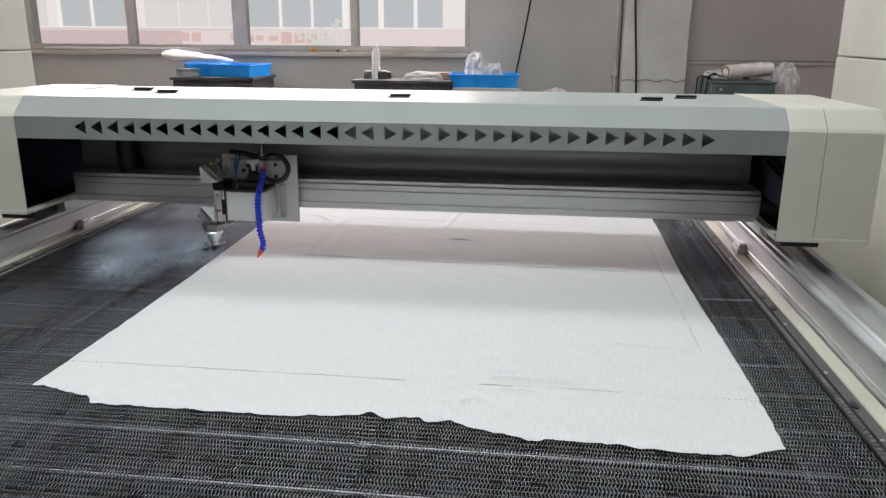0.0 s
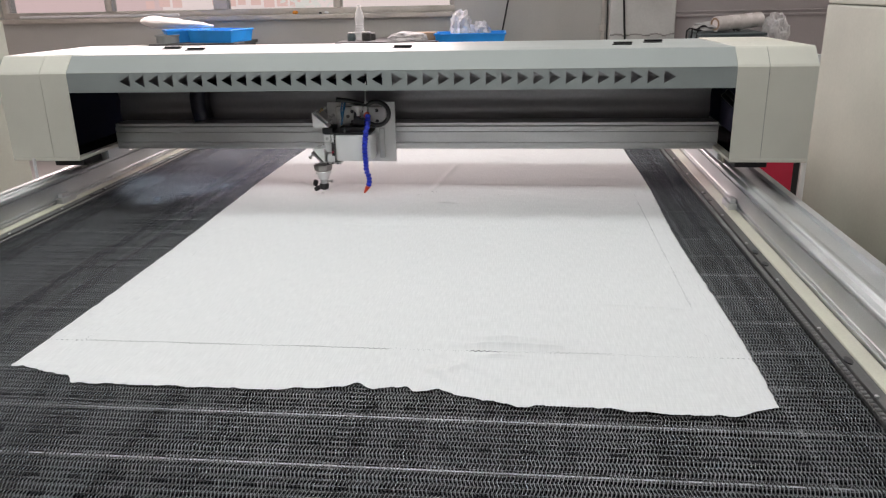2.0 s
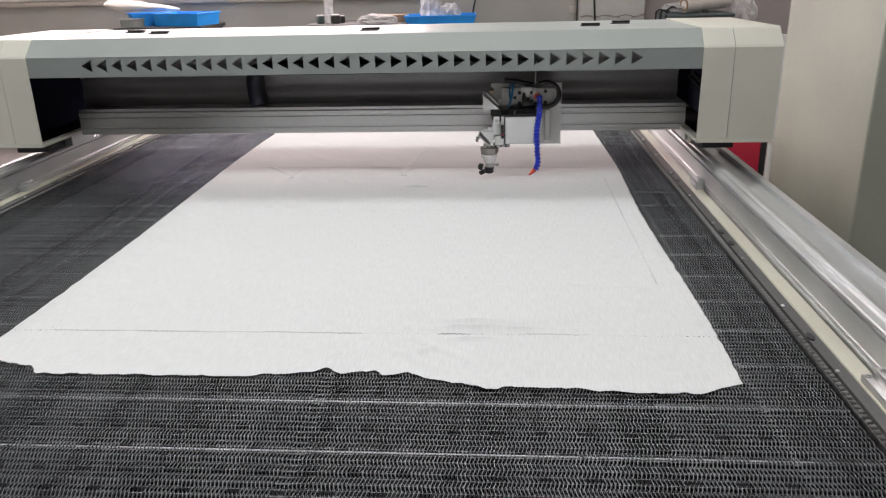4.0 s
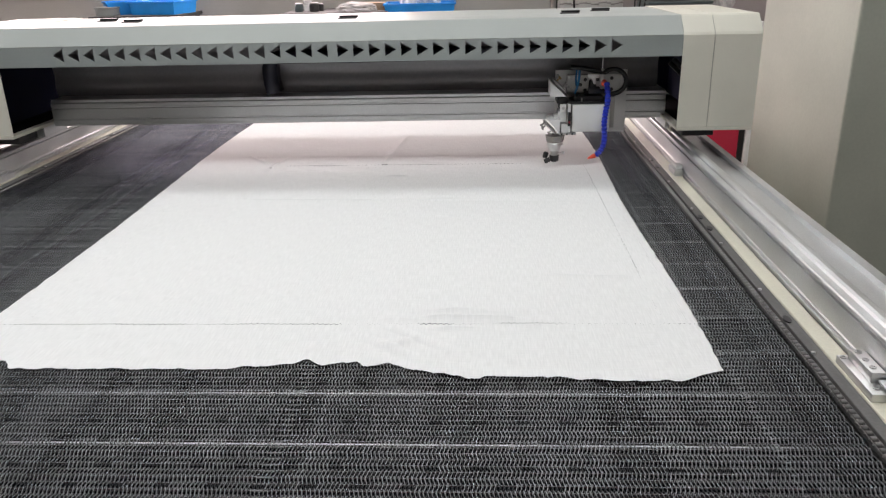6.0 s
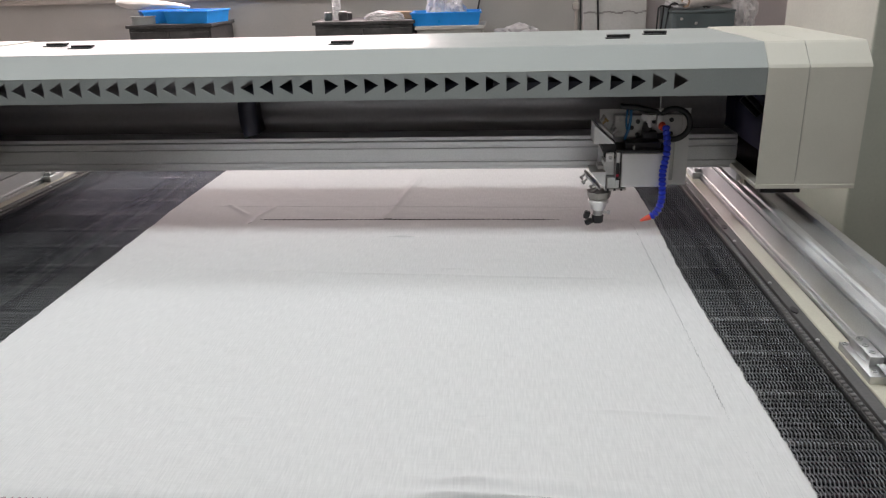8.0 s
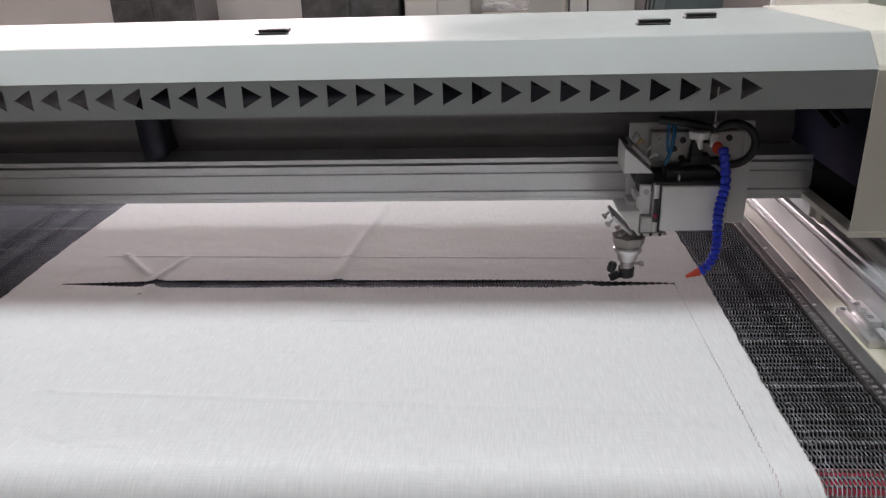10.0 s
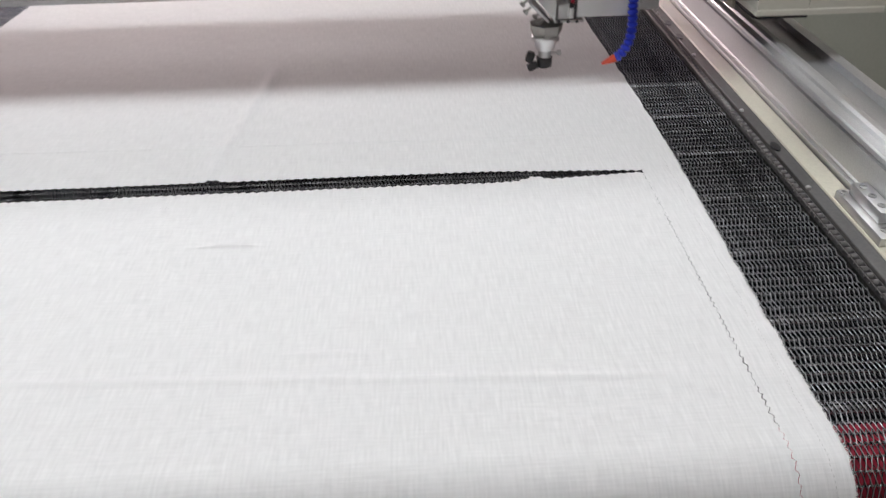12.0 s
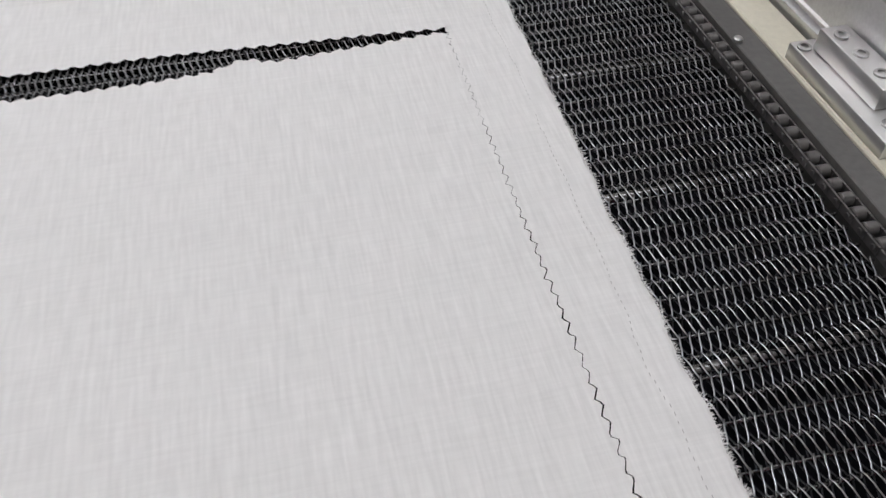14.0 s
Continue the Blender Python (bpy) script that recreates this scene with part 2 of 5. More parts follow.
def mesh_of(name, bm, material, smooth=False):
    bmesh.ops.recalc_face_normals(bm, faces=bm.faces)
    me = bpy.data.meshes.new(name)
    bm.to_mesh(me)
    bm.free()
    me.materials.append(material)
    if smooth:
        for p in me.polygons:
            p.use_smooth = True
        me.set_sharp_from_angle(angle=radians(38))
    return me


def part(name, bm, material, parent, label="", smooth=False):
    """Links bm as one mesh under a thing or part."""
    ob = new(name, mesh_of(name, bm, material, smooth))
    ob.parent = parent
    if label:
        tagged(ob, label)
    return ob


def thing(name, bm, material, label, category, group="", kind="", smooth=False):
    ob = new(name, mesh_of(name, bm, material, smooth))
    return tagged(ob, label, category, group, kind)


def empty(name, label, category, group="", at=(0, 0, 0)):
    ob = new(name)
    ob.location = at
    return tagged(ob, label, category, group)


def Bm():
    return bmesh.new()


# ---- room ----
def room():
    x0, x1, y0, y1, top = -6.6, 4.6, -4.5, 7.35, 3.5
    thing("floor", box(Bm(), x0 - .3, x1 + .3, y0 - .3, y1 + .3, -.1, 0), FLOOR, "worn grey painted concrete floor", "floor", kind="structure")
    thing("ceiling", box(Bm(), x0 - .3, x1 + .3, y0 - .3, y1 + .3, top, top + .15), CEILING, "plain white painted ceiling", "ceiling", kind="structure")
    thing("wall_west", box(Bm(), x0 - .25, x0, y0, y1, 0, top), WALL, "pale grey painted wall", "wall", kind="structure")
    thing("wall_east", box(Bm(), x1, x1 + .25, y0, y1, 0, top), WALL, "pale grey painted wall", "wall", kind="structure")
    thing("wall_south", box(Bm(), x0 - .25, x1 + .25, y0 - .25, y0, 0, top), WALL, "pale grey painted wall", "wall", kind="structure")
    # north wall: two window openings
    bm = Bm()
    w = ((-5.08, -.60), (2.74, 4.3))
    sill, head = B + .561, 3.1
    box(bm, x0 - .25, w[0][0], y1, y1 + .25, 0, top)
    box(bm, w[0][0], w[0][1], y1, y1 + .25, 0, sill)
    box(bm, w[0][0], w[0][1], y1, y1 + .25, head, top)
    box(bm, w[0][1], 1.37, y1, y1 + .25, 0, top)
    thing("wall_north", bm, WALL, "pale grey plastered wall below a long window", "wall", kind="structure")
    bm = Bm()
    box(bm, 1.37, w[1][0], y1, y1 + .25, 0, top)
    box(bm, w[1][0], w[1][1], y1, y1 + .25, 0, sill - .05)
    box(bm, w[1][0], w[1][1], y1, y1 + .25, head, top)
    box(bm, w[1][1], x1 + .25, y1, y1 + .25, 0, top)
    thing("wall_north_east", bm, WALL_PINK, "mauve-grey plastered wall with a thin rail line", "wall", kind="structure")
    thing("trim", box(box(Bm(), 1.375, 2.73, y1 - .018, y1 - .001, B + .475, B + .495, .004), 1.375, 2.73, y1 - .012, y1 - .001, B + .515, B + .527, .003), WALL_PINK, "thin mauve-grey wall rail", "trim", kind="structure")
    thing("pilaster", box(Bm(), .80, 1.37, y1 - .14, y1, 0, top, .01), mat("chalky_pilaster_paint", (.58, .58, .56), .75, grain=.04, grain_scale=60, stain=.13, stain_scale=2.4, bump=.3, bump_scale=25), "pale painted wall pilaster with a cracked joint", "pilaster", kind="structure")
    bm = Bm()
    random.seed(5)
    for i in range(16):
        xa = .805 + i * .035
        zc = B + .335 + .006 * math.sin(i * 1.3) + random.uniform(-.003, .003)
        box(bm, xa, xa + .036, y1 - .145, y1 - .139, zc - .004 - random.uniform(0, .006), zc + .005)
    thing("trim", bm, mat("grey_crack_filler", (.30, .29, .28), .8, grain=.2, grain_scale=60), "cracked grey mortar joint across the pilaster", "trim", kind="structure")
    thing("conduit", box(box(Bm(), .735, .765, y1 - .03, y1 - .001, 0, top, .005), .715, .775, y1 - .045, y1 - .002, B + .36, B + .42, .006), FRAME, "narrow grey wall conduit with a junction box", "conduit", kind="structure", smooth=True)

    def window(name, xa, xb, za, zb, posts, wide):
        win = tagged(new(name), "long grey-framed window with bright panes", "window", kind="structure")
        bm = Bm()
        box(bm, xa, xb, y1 + .03, y1 + .11, za, za + .055, .006)
        box(bm, xa, xb, y1 + .03, y1 + .11, zb - .055, zb, .006)
        box(bm, xa, xa + .05, y1 + .031, y1 + .109, za + .055, zb - .055, .006)
        box(bm, xb - .05, xb, y1 + .031, y1 + .109, za + .055, zb - .055, .006)
        part("window_frame", bm, FRAME, win, smooth=True)
        for px in posts:
            h = .07 if px == wide else .036
            part("mullion", box(Bm(), px - h, px + h, y1 + .02, y1 + .12, za + .055, zb - .055, .006), FRAME, win, smooth=True)
        edges = [xa + .05] + [v for px in posts for v in (px - (.07 if px == wide else .036), px + (.07 if px == wide else .036))] + [xb - .05]
        for a, b in zip(edges[::2], edges[1::2]):
            p = part("pane", box(Bm(), a, b, y1 + .066, y1 + .072, za + .056, zb - .056), GLASS, win, "clear window pane")
            p.visible_shadow = False
        part("window_sill", box(Bm(), xa - .02, xb + .02, y1 - .05, y1 + .03, za - .045, za - .002, .008), FRAME, win, "dusty grey window sill", smooth=True)
    window("window_1", -5.08, -.60, B + .561, 3.1, (-3.97, -2.845, -1.71), -2.845)
    window("window_2", 2.74, 4.3, B + .511, 3.1, (3.5,), 0)
    # pale building beyond the windows; its overexposed daylight is put in as glow
    bm = Bm()
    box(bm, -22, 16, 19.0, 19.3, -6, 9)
    back = thing("backdrop", bm, glow("overexposed_white_facade", (1.0, .955, .955), 1.4), "white factory building outside, glowing for overexposed daylight", "building", kind="structure")
    pale, glow_blue = glow("overexposed_white_shutter", (.93, .89, .90), 1.32), glow("overexposed_blue_glass", (.72, .76, .80), 1.2)
    edges = [(-20.6, -19.8, glow_blue), (-19.7, -18.9, glow_blue), (-16.9, -16.1, glow_blue), (-16.0, -15.2, glow_blue), (-13.0, -12.45, pale), (-12.02, -11.23, glow_blue), (-11.15, -10.3, glow_blue), (-9.8, -8.95, pale), (-8.89, -8.18, pale),
             (-8.12, -7.5, pale), (-7.1, -6.33, glow_blue), (-6.25, -5.53, glow_blue), (-5.46, -4.75, glow_blue), (-4.45, -3.86, glow_blue), (-3.72, -3.0, glow_blue), (-2.9, -2.3, glow_blue)]
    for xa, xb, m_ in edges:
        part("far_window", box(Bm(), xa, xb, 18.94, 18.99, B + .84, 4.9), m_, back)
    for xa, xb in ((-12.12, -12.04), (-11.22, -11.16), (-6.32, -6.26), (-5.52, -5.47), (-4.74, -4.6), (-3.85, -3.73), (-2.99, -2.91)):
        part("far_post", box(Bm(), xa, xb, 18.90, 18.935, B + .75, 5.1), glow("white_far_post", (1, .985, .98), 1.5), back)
    part("far_ground_wall", box(Bm(), -22, -8.6, 18.2, 18.6, -2, B + .80), glow("overexposed_pink_wall", (.92, .72, .74), 1.15), back, "pink low wall outside, glowing for overexposed daylight")
    part("far_ground_wall", box(Bm(), -8.55, 16, 18.25, 18.6, -2, B + .80), glow("overexposed_rose_wall", (.98, .87, .87), 1.32), back, "rose low wall outside, glowing for overexposed daylight")
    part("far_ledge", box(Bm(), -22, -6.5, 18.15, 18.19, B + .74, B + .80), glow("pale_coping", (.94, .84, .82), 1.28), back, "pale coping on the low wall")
    # sign and leaf colours are paled to match the overexposed glow
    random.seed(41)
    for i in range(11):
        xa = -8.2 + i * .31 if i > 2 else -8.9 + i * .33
        part("far_sign_patch", box(Bm(), xa, xa + random.uniform(.16, .27), 18.12, 18.14, B + .50 + random.uniform(-.05, .05), B + .68 + random.uniform(-.05, .05)), glow("overexposed_red_sign", (.97, .70, .67), 1.2), back, "red sign patch paled by overexposed daylight")
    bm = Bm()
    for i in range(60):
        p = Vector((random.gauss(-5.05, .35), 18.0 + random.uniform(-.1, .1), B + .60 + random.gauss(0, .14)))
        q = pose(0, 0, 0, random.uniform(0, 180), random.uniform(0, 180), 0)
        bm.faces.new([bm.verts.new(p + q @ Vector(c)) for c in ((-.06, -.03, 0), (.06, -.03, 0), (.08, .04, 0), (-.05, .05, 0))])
    part("far_shrub", bm, glow("overexposed_leaves", (.88, .885, .86), 1.28), back, "shrub leaves paled by overexposed daylight")
    # pillars beside the machine
    for name, xa, xb, ya, yb in (("pillar_east", 1.505, 1.96, 3.0, 4.0), ("pillar_west", -3.05, -2.60, 3.3, 3.8)):
        bm = Bm()
        box(bm, xa, xb, ya, yb, 0, B + .645, .008)
        box(bm, xa + .002, xb - .002, ya + .002, yb - .002, B + .649, top, .008)
        thing(name, bm, PILLAR, "cream painted square pillar with a dark joint", "pillar", kind="structure")
    for tx, ty in TUBES:
        fix = empty("ceiling_light", "lit white fluorescent batten on the ceiling", "lamp", "ceiling lights", (tx, ty, 0))
        part("fixture", box(Bm(), -.58, .58, -.06, .06, 3.452, 3.499, .006), CEILING, fix)
        bm = lathe(Bm(), [(.013, -.57), (.013, .57)], (0, 0, 3.44), 10, pose(0, 0, 0, 0, 90, 0))
        part("tube", bm, TUBE_GLOW, fix, "glowing fluorescent tube", smooth=True)


room()


# ---- machine frame: rails, ledges, drum, bed ----
XM = -.440          # middle of the machine
DRUM_Y, DRUM_R = .782, .070
Y_END = 4.75
CLOTH_Z = .0029    # the sheet's height over the belt


def mirrored(pts):
    return [(2 * XM - x, z) for x, z in pts][::-1]


def machine():
    base = empty("laser_cutter_frame", "grey and cream laser cutter frame with aluminium side rails", "machine")
    ya = .72
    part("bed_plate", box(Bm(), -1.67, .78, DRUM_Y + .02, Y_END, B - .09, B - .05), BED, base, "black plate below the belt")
    rail = [(.8005, .0), (.8005, .014), (.7985, .0155), (.7985, .0205), (.8060, .0225), (.8060, .0265), (.8005, .028), (.8005, .030), (.8025, .032), (.8025, .0815), (.812, .0825), (.812, .0865), (.8025, .0875),
            (.8025, .0955), (.805, .0985), (.822, .0985), (.8255, .103), (.833, .105), (.846, .102), (.860, .093), (.866, .058), (.955, .053), (.955, .068), (.979, .068), (.979, .0)]
    strip = [(.7548, -.02), (.7548, .0135), (.7562, .0152), (.7585, .0152), (.7605, .0125), (.7950, .012), (.7965, .0105), (.7965, -.02)]
    for flip in (False, True):
        f = mirrored if flip else (lambda p: p)
        zz = lambda p: [(x, z + B) for x, z in f(p)]
        part("side_rail", prism(Bm(), zz(rail), "y", ya, Y_END), ALU_RAIL, base, "extruded aluminium side rail", smooth=False)
        part("ledge", prism(Bm(), zz(strip), "y", ya - .03, Y_END), LEDGE, base, "cream painted ledge", smooth=True)
        part("angle", prism(Bm(), zz([(.7315, -.002), (.7315, .010), (.7325, .011), (.7540, .0122), (.7540, -.03), (.7315, -.03)]), "y", ya, Y_END), ANGLE, base, "dark grey steel angle")
        sx = (2 * XM - .734) if flip else .734
        for k in range(12):
            y = 1.298 + k * .304 - .304
            part("screw", lathe(Bm(), [(.0045, 0), (.0045, .003), (.003, .0042)], (sx, y, B + .0115), 10), STEEL, base, "small steel screw head", smooth=True)
        for y in (1.446, 2.03, 2.13, 2.72, 2.82, 3.4):
            bm = lathe(Bm(), [(1, -.004), (1, .0006)], (0, 0, 0), 16)
            hx = (2 * XM - .7385) if flip else .7385
            bmesh.ops.transform(bm, matrix=Matrix.Translation((hx, y, B + .0135)) @ Matrix.Diagonal((.0075, .017, 1, 1)), verts=bm.verts)
            part("slot", bm, BLACK, base, "dark oval slot")
        part("outer_skirt", box(Bm(), *(sorted(((2 * XM - .976) if flip else .976, (2 * XM - .81) if flip else .81))), ya + .02, Y_END - .02, .06, B - .002), PAINT, base, "cream painted side panel")
        cx = (2 * XM - .778) if flip else .778
        d = -1 if flip else 1
        # clamp block at the near end of each toothed belt
        block = part("clamp_block", box(Bm(), *sorted((cx - d * .0175, cx + d * .0215)), 1.122, 1.264, B + .0115, B + .028, .002), ALU_POLISH, base, "machined aluminium clamp block", smooth=True)
        part("clamp_bar", box(Bm(), *sorted((cx - d * .004, cx + d * .0214)), 1.160, 1.250, B + .0282, B + .048, .0015), ALU_POLISH, block, smooth=True)
        for y, z, xx in ((1.235, .048, .0065), (1.207, .048, .0065), (1.179, .048, .0065), (1.142, .028, -.002), (1.252, .028, -.010)):
            part("socket_screw", lathe(Bm(), [(.0062, 0), (.0062, .0016), (.0048, .0022), (.0034, .0022), (.0034, .0006)], (cx + d * xx, y, B + z), 14), STEEL, block, "steel socket screw", smooth=True)
        part("toothed_belt", box(Bm(), *sorted((cx + d * .006, cx + d * .0205)), ya + .01, 1.156, B + .034, B + .0375, .001), ALU, base, "pale toothed drive belt")
        part("end_stop", box(box(Bm(), *sorted((cx - d * .01, cx + d * .02)), 2.58, 2.67, B + .0115, B + .034, .002), *sorted((cx + d * .0, cx + d * .02)), 2.595, 2.645, B + .0341, B + .047, .002), ALU, base, "small aluminium end stop", smooth=True)
    drum = lathe(Bm(), [(DRUM_R - .010, -1.15), (DRUM_R - .007, -1.148), (DRUM_R - .007, 1.148), (DRUM_R - .010, 1.15)], (XM, DRUM_Y, B - DRUM_R), 48, pose(0, 0, 0, 0, 90, 0))
    part("drum", drum, RED, base, "red painted drive drum", smooth=True)
    part("front_panel", box(Bm(), -1.80, .92, DRUM_Y + .10, DRUM_Y + .13, .1, B - .15, .004), PAINT, base, "cream painted front panel")
    for x in (-1.74, .86):
        for y in (.95, 2.4, 4.4):
            part("leg", box(Bm(), x - .04, x + .04, y - .04, y + .04, 0, B - .1, .005), PAINT, base)
    return base


machine()


# ---- the way of belt and cloth over the drum ----
TIMES = [0, 3, 5.5] + [round(5.8 + .1 * i, 1) for i in range(46)] + [10.6, 14]
DENSE = [(t, ramp(BELT, t)) for t in TIMES]


def smooth_belt():
    """The belt's travel, its corners rounded."""
    out = []
    for t, c in DENSE:
        out.append((t, sum(ramp(BELT, max(0, min(14, t + d))) for d in (-.12, -.06, 0, .06, .12)) / 5))
    return out


TRAVEL = smooth_belt()


def over(s, hang, lift=0.0):
    """Place along the way: s metres behind the drum's crest; hang: falls straight from the drum's front."""
    r = DRUM_R + lift
    if s >= 0:
        return DRUM_Y + s, lift, 0.0
    a = -s / r
    if hang and a > math.pi / 2:
        return DRUM_Y - r, -DRUM_R - (-s - r * math.pi / 2), 90.0
    if a <= math.pi:
        return DRUM_Y - r * math.sin(a), -DRUM_R + r * math.cos(a), math.degrees(a)
    return DRUM_Y + (-s - math.pi * r), -DRUM_R - r, 180.0


def way_rows(m, hang):
    rows = []
    for t, c in TRAVEL:
        y, z, a = over(m + c - DRUM_Y, hang, CLOTH_Z if hang else 0.0)
        rows.append((t, pose(0, y, z + B, a)))
    return rows


MOVERS = []        # (object, rows) to be keyed at the end

# ---- belt ----
PITCH = .01581     # rods, one each link of the chain
X_LEFT, X_RIGHT = -1.5925, .7120


def spiral(x0, x1, lean, coarse, dents=None):
    """One row of flattened wire coils from x0 to x1: the strands that arch from rod to rod over the top; dents: where a
    few are sunk and left dark.
    """
    verts, faces, tops = [], [], []
    step = .0065
    r = .00078
    k = int((x1 - x0) / step)
    half = PITCH * .5 + .0012
    us = (-.13, 0, .12, .32, .6, .85, 1, 1.1) if not coarse else (-.08, .06, .5, .94, 1.08)
    strand = [(-half + 2 * half * min(1, max(0, u)), (.0012 * math.sin(math.pi * min(1, max(0, u))) ** .8 if 0 <= u <= 1 else 0) + .0026 * (min(1, max(0, u)) - .5) - .0008 - (.0028 if u < 0 or u > 1 else 0), (u - .5) * .0060 + .0005 * math.sin(2 * math.pi * u)) for u in us]
    n_ = len(strand)
    sides = 4
    for i in range(k):
        xc = x0 + (i + .5) * step + random.uniform(-.0002, .0002)
        o = len(verts)
        low = dents is not None and -1.1 < xc < .6 and (xc - dents + .011 + .004 * noise.noise(Vector((xc * 30, dents, 0)))) % .0745 < .022
        sink = .0024 if low else 0
        for y, z, dx in strand:
            z -= sink
            for q in range(sides):
                a = 2 * math.pi * q / sides + math.pi / 4
                verts.append((xc + dx * lean + r * math.cos(a) * 1.05, y, z + r * math.sin(a)))
        for p in range(n_ - 1):
            for q in range(sides):
                a, b = o + p * sides + q, o + p * sides + (q + 1) % sides
                faces.append((a, b, b + sides, a + sides))
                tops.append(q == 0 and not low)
        if coarse:
            continue
        # the strand that returns below
        o = len(verts)
        for y, z, dx in ((-half, -.0042, -.0030), (0, -.0052, 0), (half, -.0042, .0030)):
            for q in range(3):
                a = 2 * math.pi * q / 3 + math.pi / 6
                verts.append((xc + .00325 - dx * lean + r * math.cos(a), y, z + r * math.sin(a)))
        for p in range(2):
            for q in range(3):
                a, b = o + p * 3 + q, o + p * 3 + (q + 1) % 3
                faces.append((a, b, b + 3, a + 3))
                tops.append(False)
    return verts, faces, tops


def row_mesh(name, spans, lean, coarse=False, dents=None):
    verts, faces, tops = [], [], []
    random.seed(40 + lean)
    for x0, x1 in spans:
        v, f, tp = spiral(x0, x1, lean, coarse, dents)
        tops += tp
        o = len(verts)
        verts += v
        faces += [tuple(i + o for i in q) for q in f]
    wires = len(faces)
    # the rod on which the coils hang, through the whole width
    o = len(verts)
    for x in (X_LEFT, X_RIGHT):
        for q in range(6):
            a = 2 * math.pi * q / 6
            verts.append((x, PITCH * .5 + .0011 * math.cos(a), -.0026 + .0011 * math.sin(a)))
    faces += [(o + q, o + (q + 1) % 6, o + 6 + (q + 1) % 6, o + 6 + q) for q in range(6)]
    me = bpy.data.meshes.new(name)
    me.from_pydata(verts, [], faces)
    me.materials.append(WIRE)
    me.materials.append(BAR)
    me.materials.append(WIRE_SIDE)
    # strand tops take the paler wire, their other faces the darkened one
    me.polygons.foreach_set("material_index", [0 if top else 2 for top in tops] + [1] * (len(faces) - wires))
    me.polygons.foreach_set("use_smooth", [True] * len(faces))
    return me


def link_mesh():
    """One link of the roller chain: roller, pin and two side plates."""
    bm = Bm()
    side = pose(0, 0, 0, 0, 90, 0)
    lathe(bm, [(.0046, -.0050), (.0056, -.0042), (.0056, .0042), (.0046, .0050)], (0, 0, 0), 12, side)
    lathe(bm, [(.0022, -.0085), (.0022, .0085)], (0, 0, 0), 6, side)
    for x in (-.0064, .0064):
        box(bm, x - .0008, x + .0008, -.0052, PITCH * .62, -.0044, .0036)
    return mesh_of("chain_link", bm, CHAIN, True)


def belt():
    base = empty("conveyor_belt", "black wire mesh conveyor belt with roller chain edges", "conveyor belt")
    side = ((X_LEFT, -.96), (.50, X_RIGHT))
    full = ((X_LEFT, X_RIGHT),)
    kinds = {}
    for lean in (1, -1):
        kinds["full", lean] = row_mesh("weave_strip", full, lean)
        kinds["side", lean] = row_mesh("weave_strip", side, lean)
        kinds["far", lean] = row_mesh("weave_strip", side, lean, True)
    # Dark spots of the belt, put in as sunk strands with dark tops.
    spotted = {}
    for m_, phase in ((1.222, .018), (1.095, .0175), (1.034, .0585), (.968, .0175), (.911, .056)):
        i = round((m_ - 1.185) / PITCH) + 30
        spotted[i] = row_mesh("weave_strip", full, 1 if i % 2 else -1, dents=phase)
    link = link_mesh()
    bar = mesh_of("cross_bar", lathe(Bm(), [(.0044, X_LEFT), (.0044, X_RIGHT)], (0, 0, -.0053), 12, pose(0, 0, 0, 0, 90, 0)), BAR, True)
    random.seed(77)
    first = 1.185 - 30 * PITCH
    for i in range(252):
        m = first + i * PITCH
        lean = 1 if i % 2 else -1
        kind = "full" if m < 1.38 or 2.80 < m < 2.92 else ("side" if m < 3.0 else "far")
        row = new("weave_strip", spotted.get(i) or kinds[kind, lean])
        row.parent = base
        wob = random.uniform(-.0009, .0009)
        MOVERS.append((row, [(t, Matrix.Translation((wob, 0, 0)) @ p) for t, p in way_rows(m, False)]))
        for x in (X_RIGHT + .0095, X_LEFT - .0095):
            ln = new("chain_link", link)
            ln.parent = row
            ln.location = (x - wob, 0, .0025)
        if i % 10 == 0:
            b = new("cross_bar", bar)
            b.parent = row
            b.location = (-wob, 0, 0)


belt()


# ---- cloth ----
CUT_L, CUT_R, CUT_F, CUT_B = -.920, .483, 1.460, 2.856
STRIP_END = 2.265



def jag(x, seed, size):
    return size * (noise.noise(Vector((x * 23, seed, 0))) + .6 * noise.noise(Vector((x * 70, seed, 3))))


def left_edge(y):
    return -1.017 + .012 * math.sin(y * 2.3 + 3.6) + jag(y, 11, .003)


def right_edge(y):
    return .548 + .006 * math.sin(y * 4.2 + 1.4) + jag(y, 17, .003)


def ease(u):
    u = max(0, min(1, u))
    return u * u * (3 - 2 * u)


def front_edge(x):
    """The ragged fore edge: a stepped corner, a raised middle and a lower east half."""
    y = 1.262 + .034 * ease((-.832 - x) / .035) + .030 * ease((-.875 - x) / .12) + .026 * ease((x + .45) / .22) - .052 * ease((x + .16) / .25) - .014 * ease((x - .2) / .15) + .040 * ease((x - .45) / .11)
    y -= .010 * math.exp(-((x + .213) / .018) ** 2) + .012 * math.exp(-((x + .128) / .016) ** 2)
    y += .012 * math.exp(-((x + .084) / .014) ** 2) + .008 * math.exp(-((x + .25) / .020) ** 2) - .007 * math.exp(-((x - .077) / .02) ** 2)
    return y + jag(x, 4, .0058) + .0024 * noise.noise(Vector((x * 150, 1, 9))) + .0045 * max(0, math.sin(x * 61 + 2 * math.sin(x * 7))) ** 3


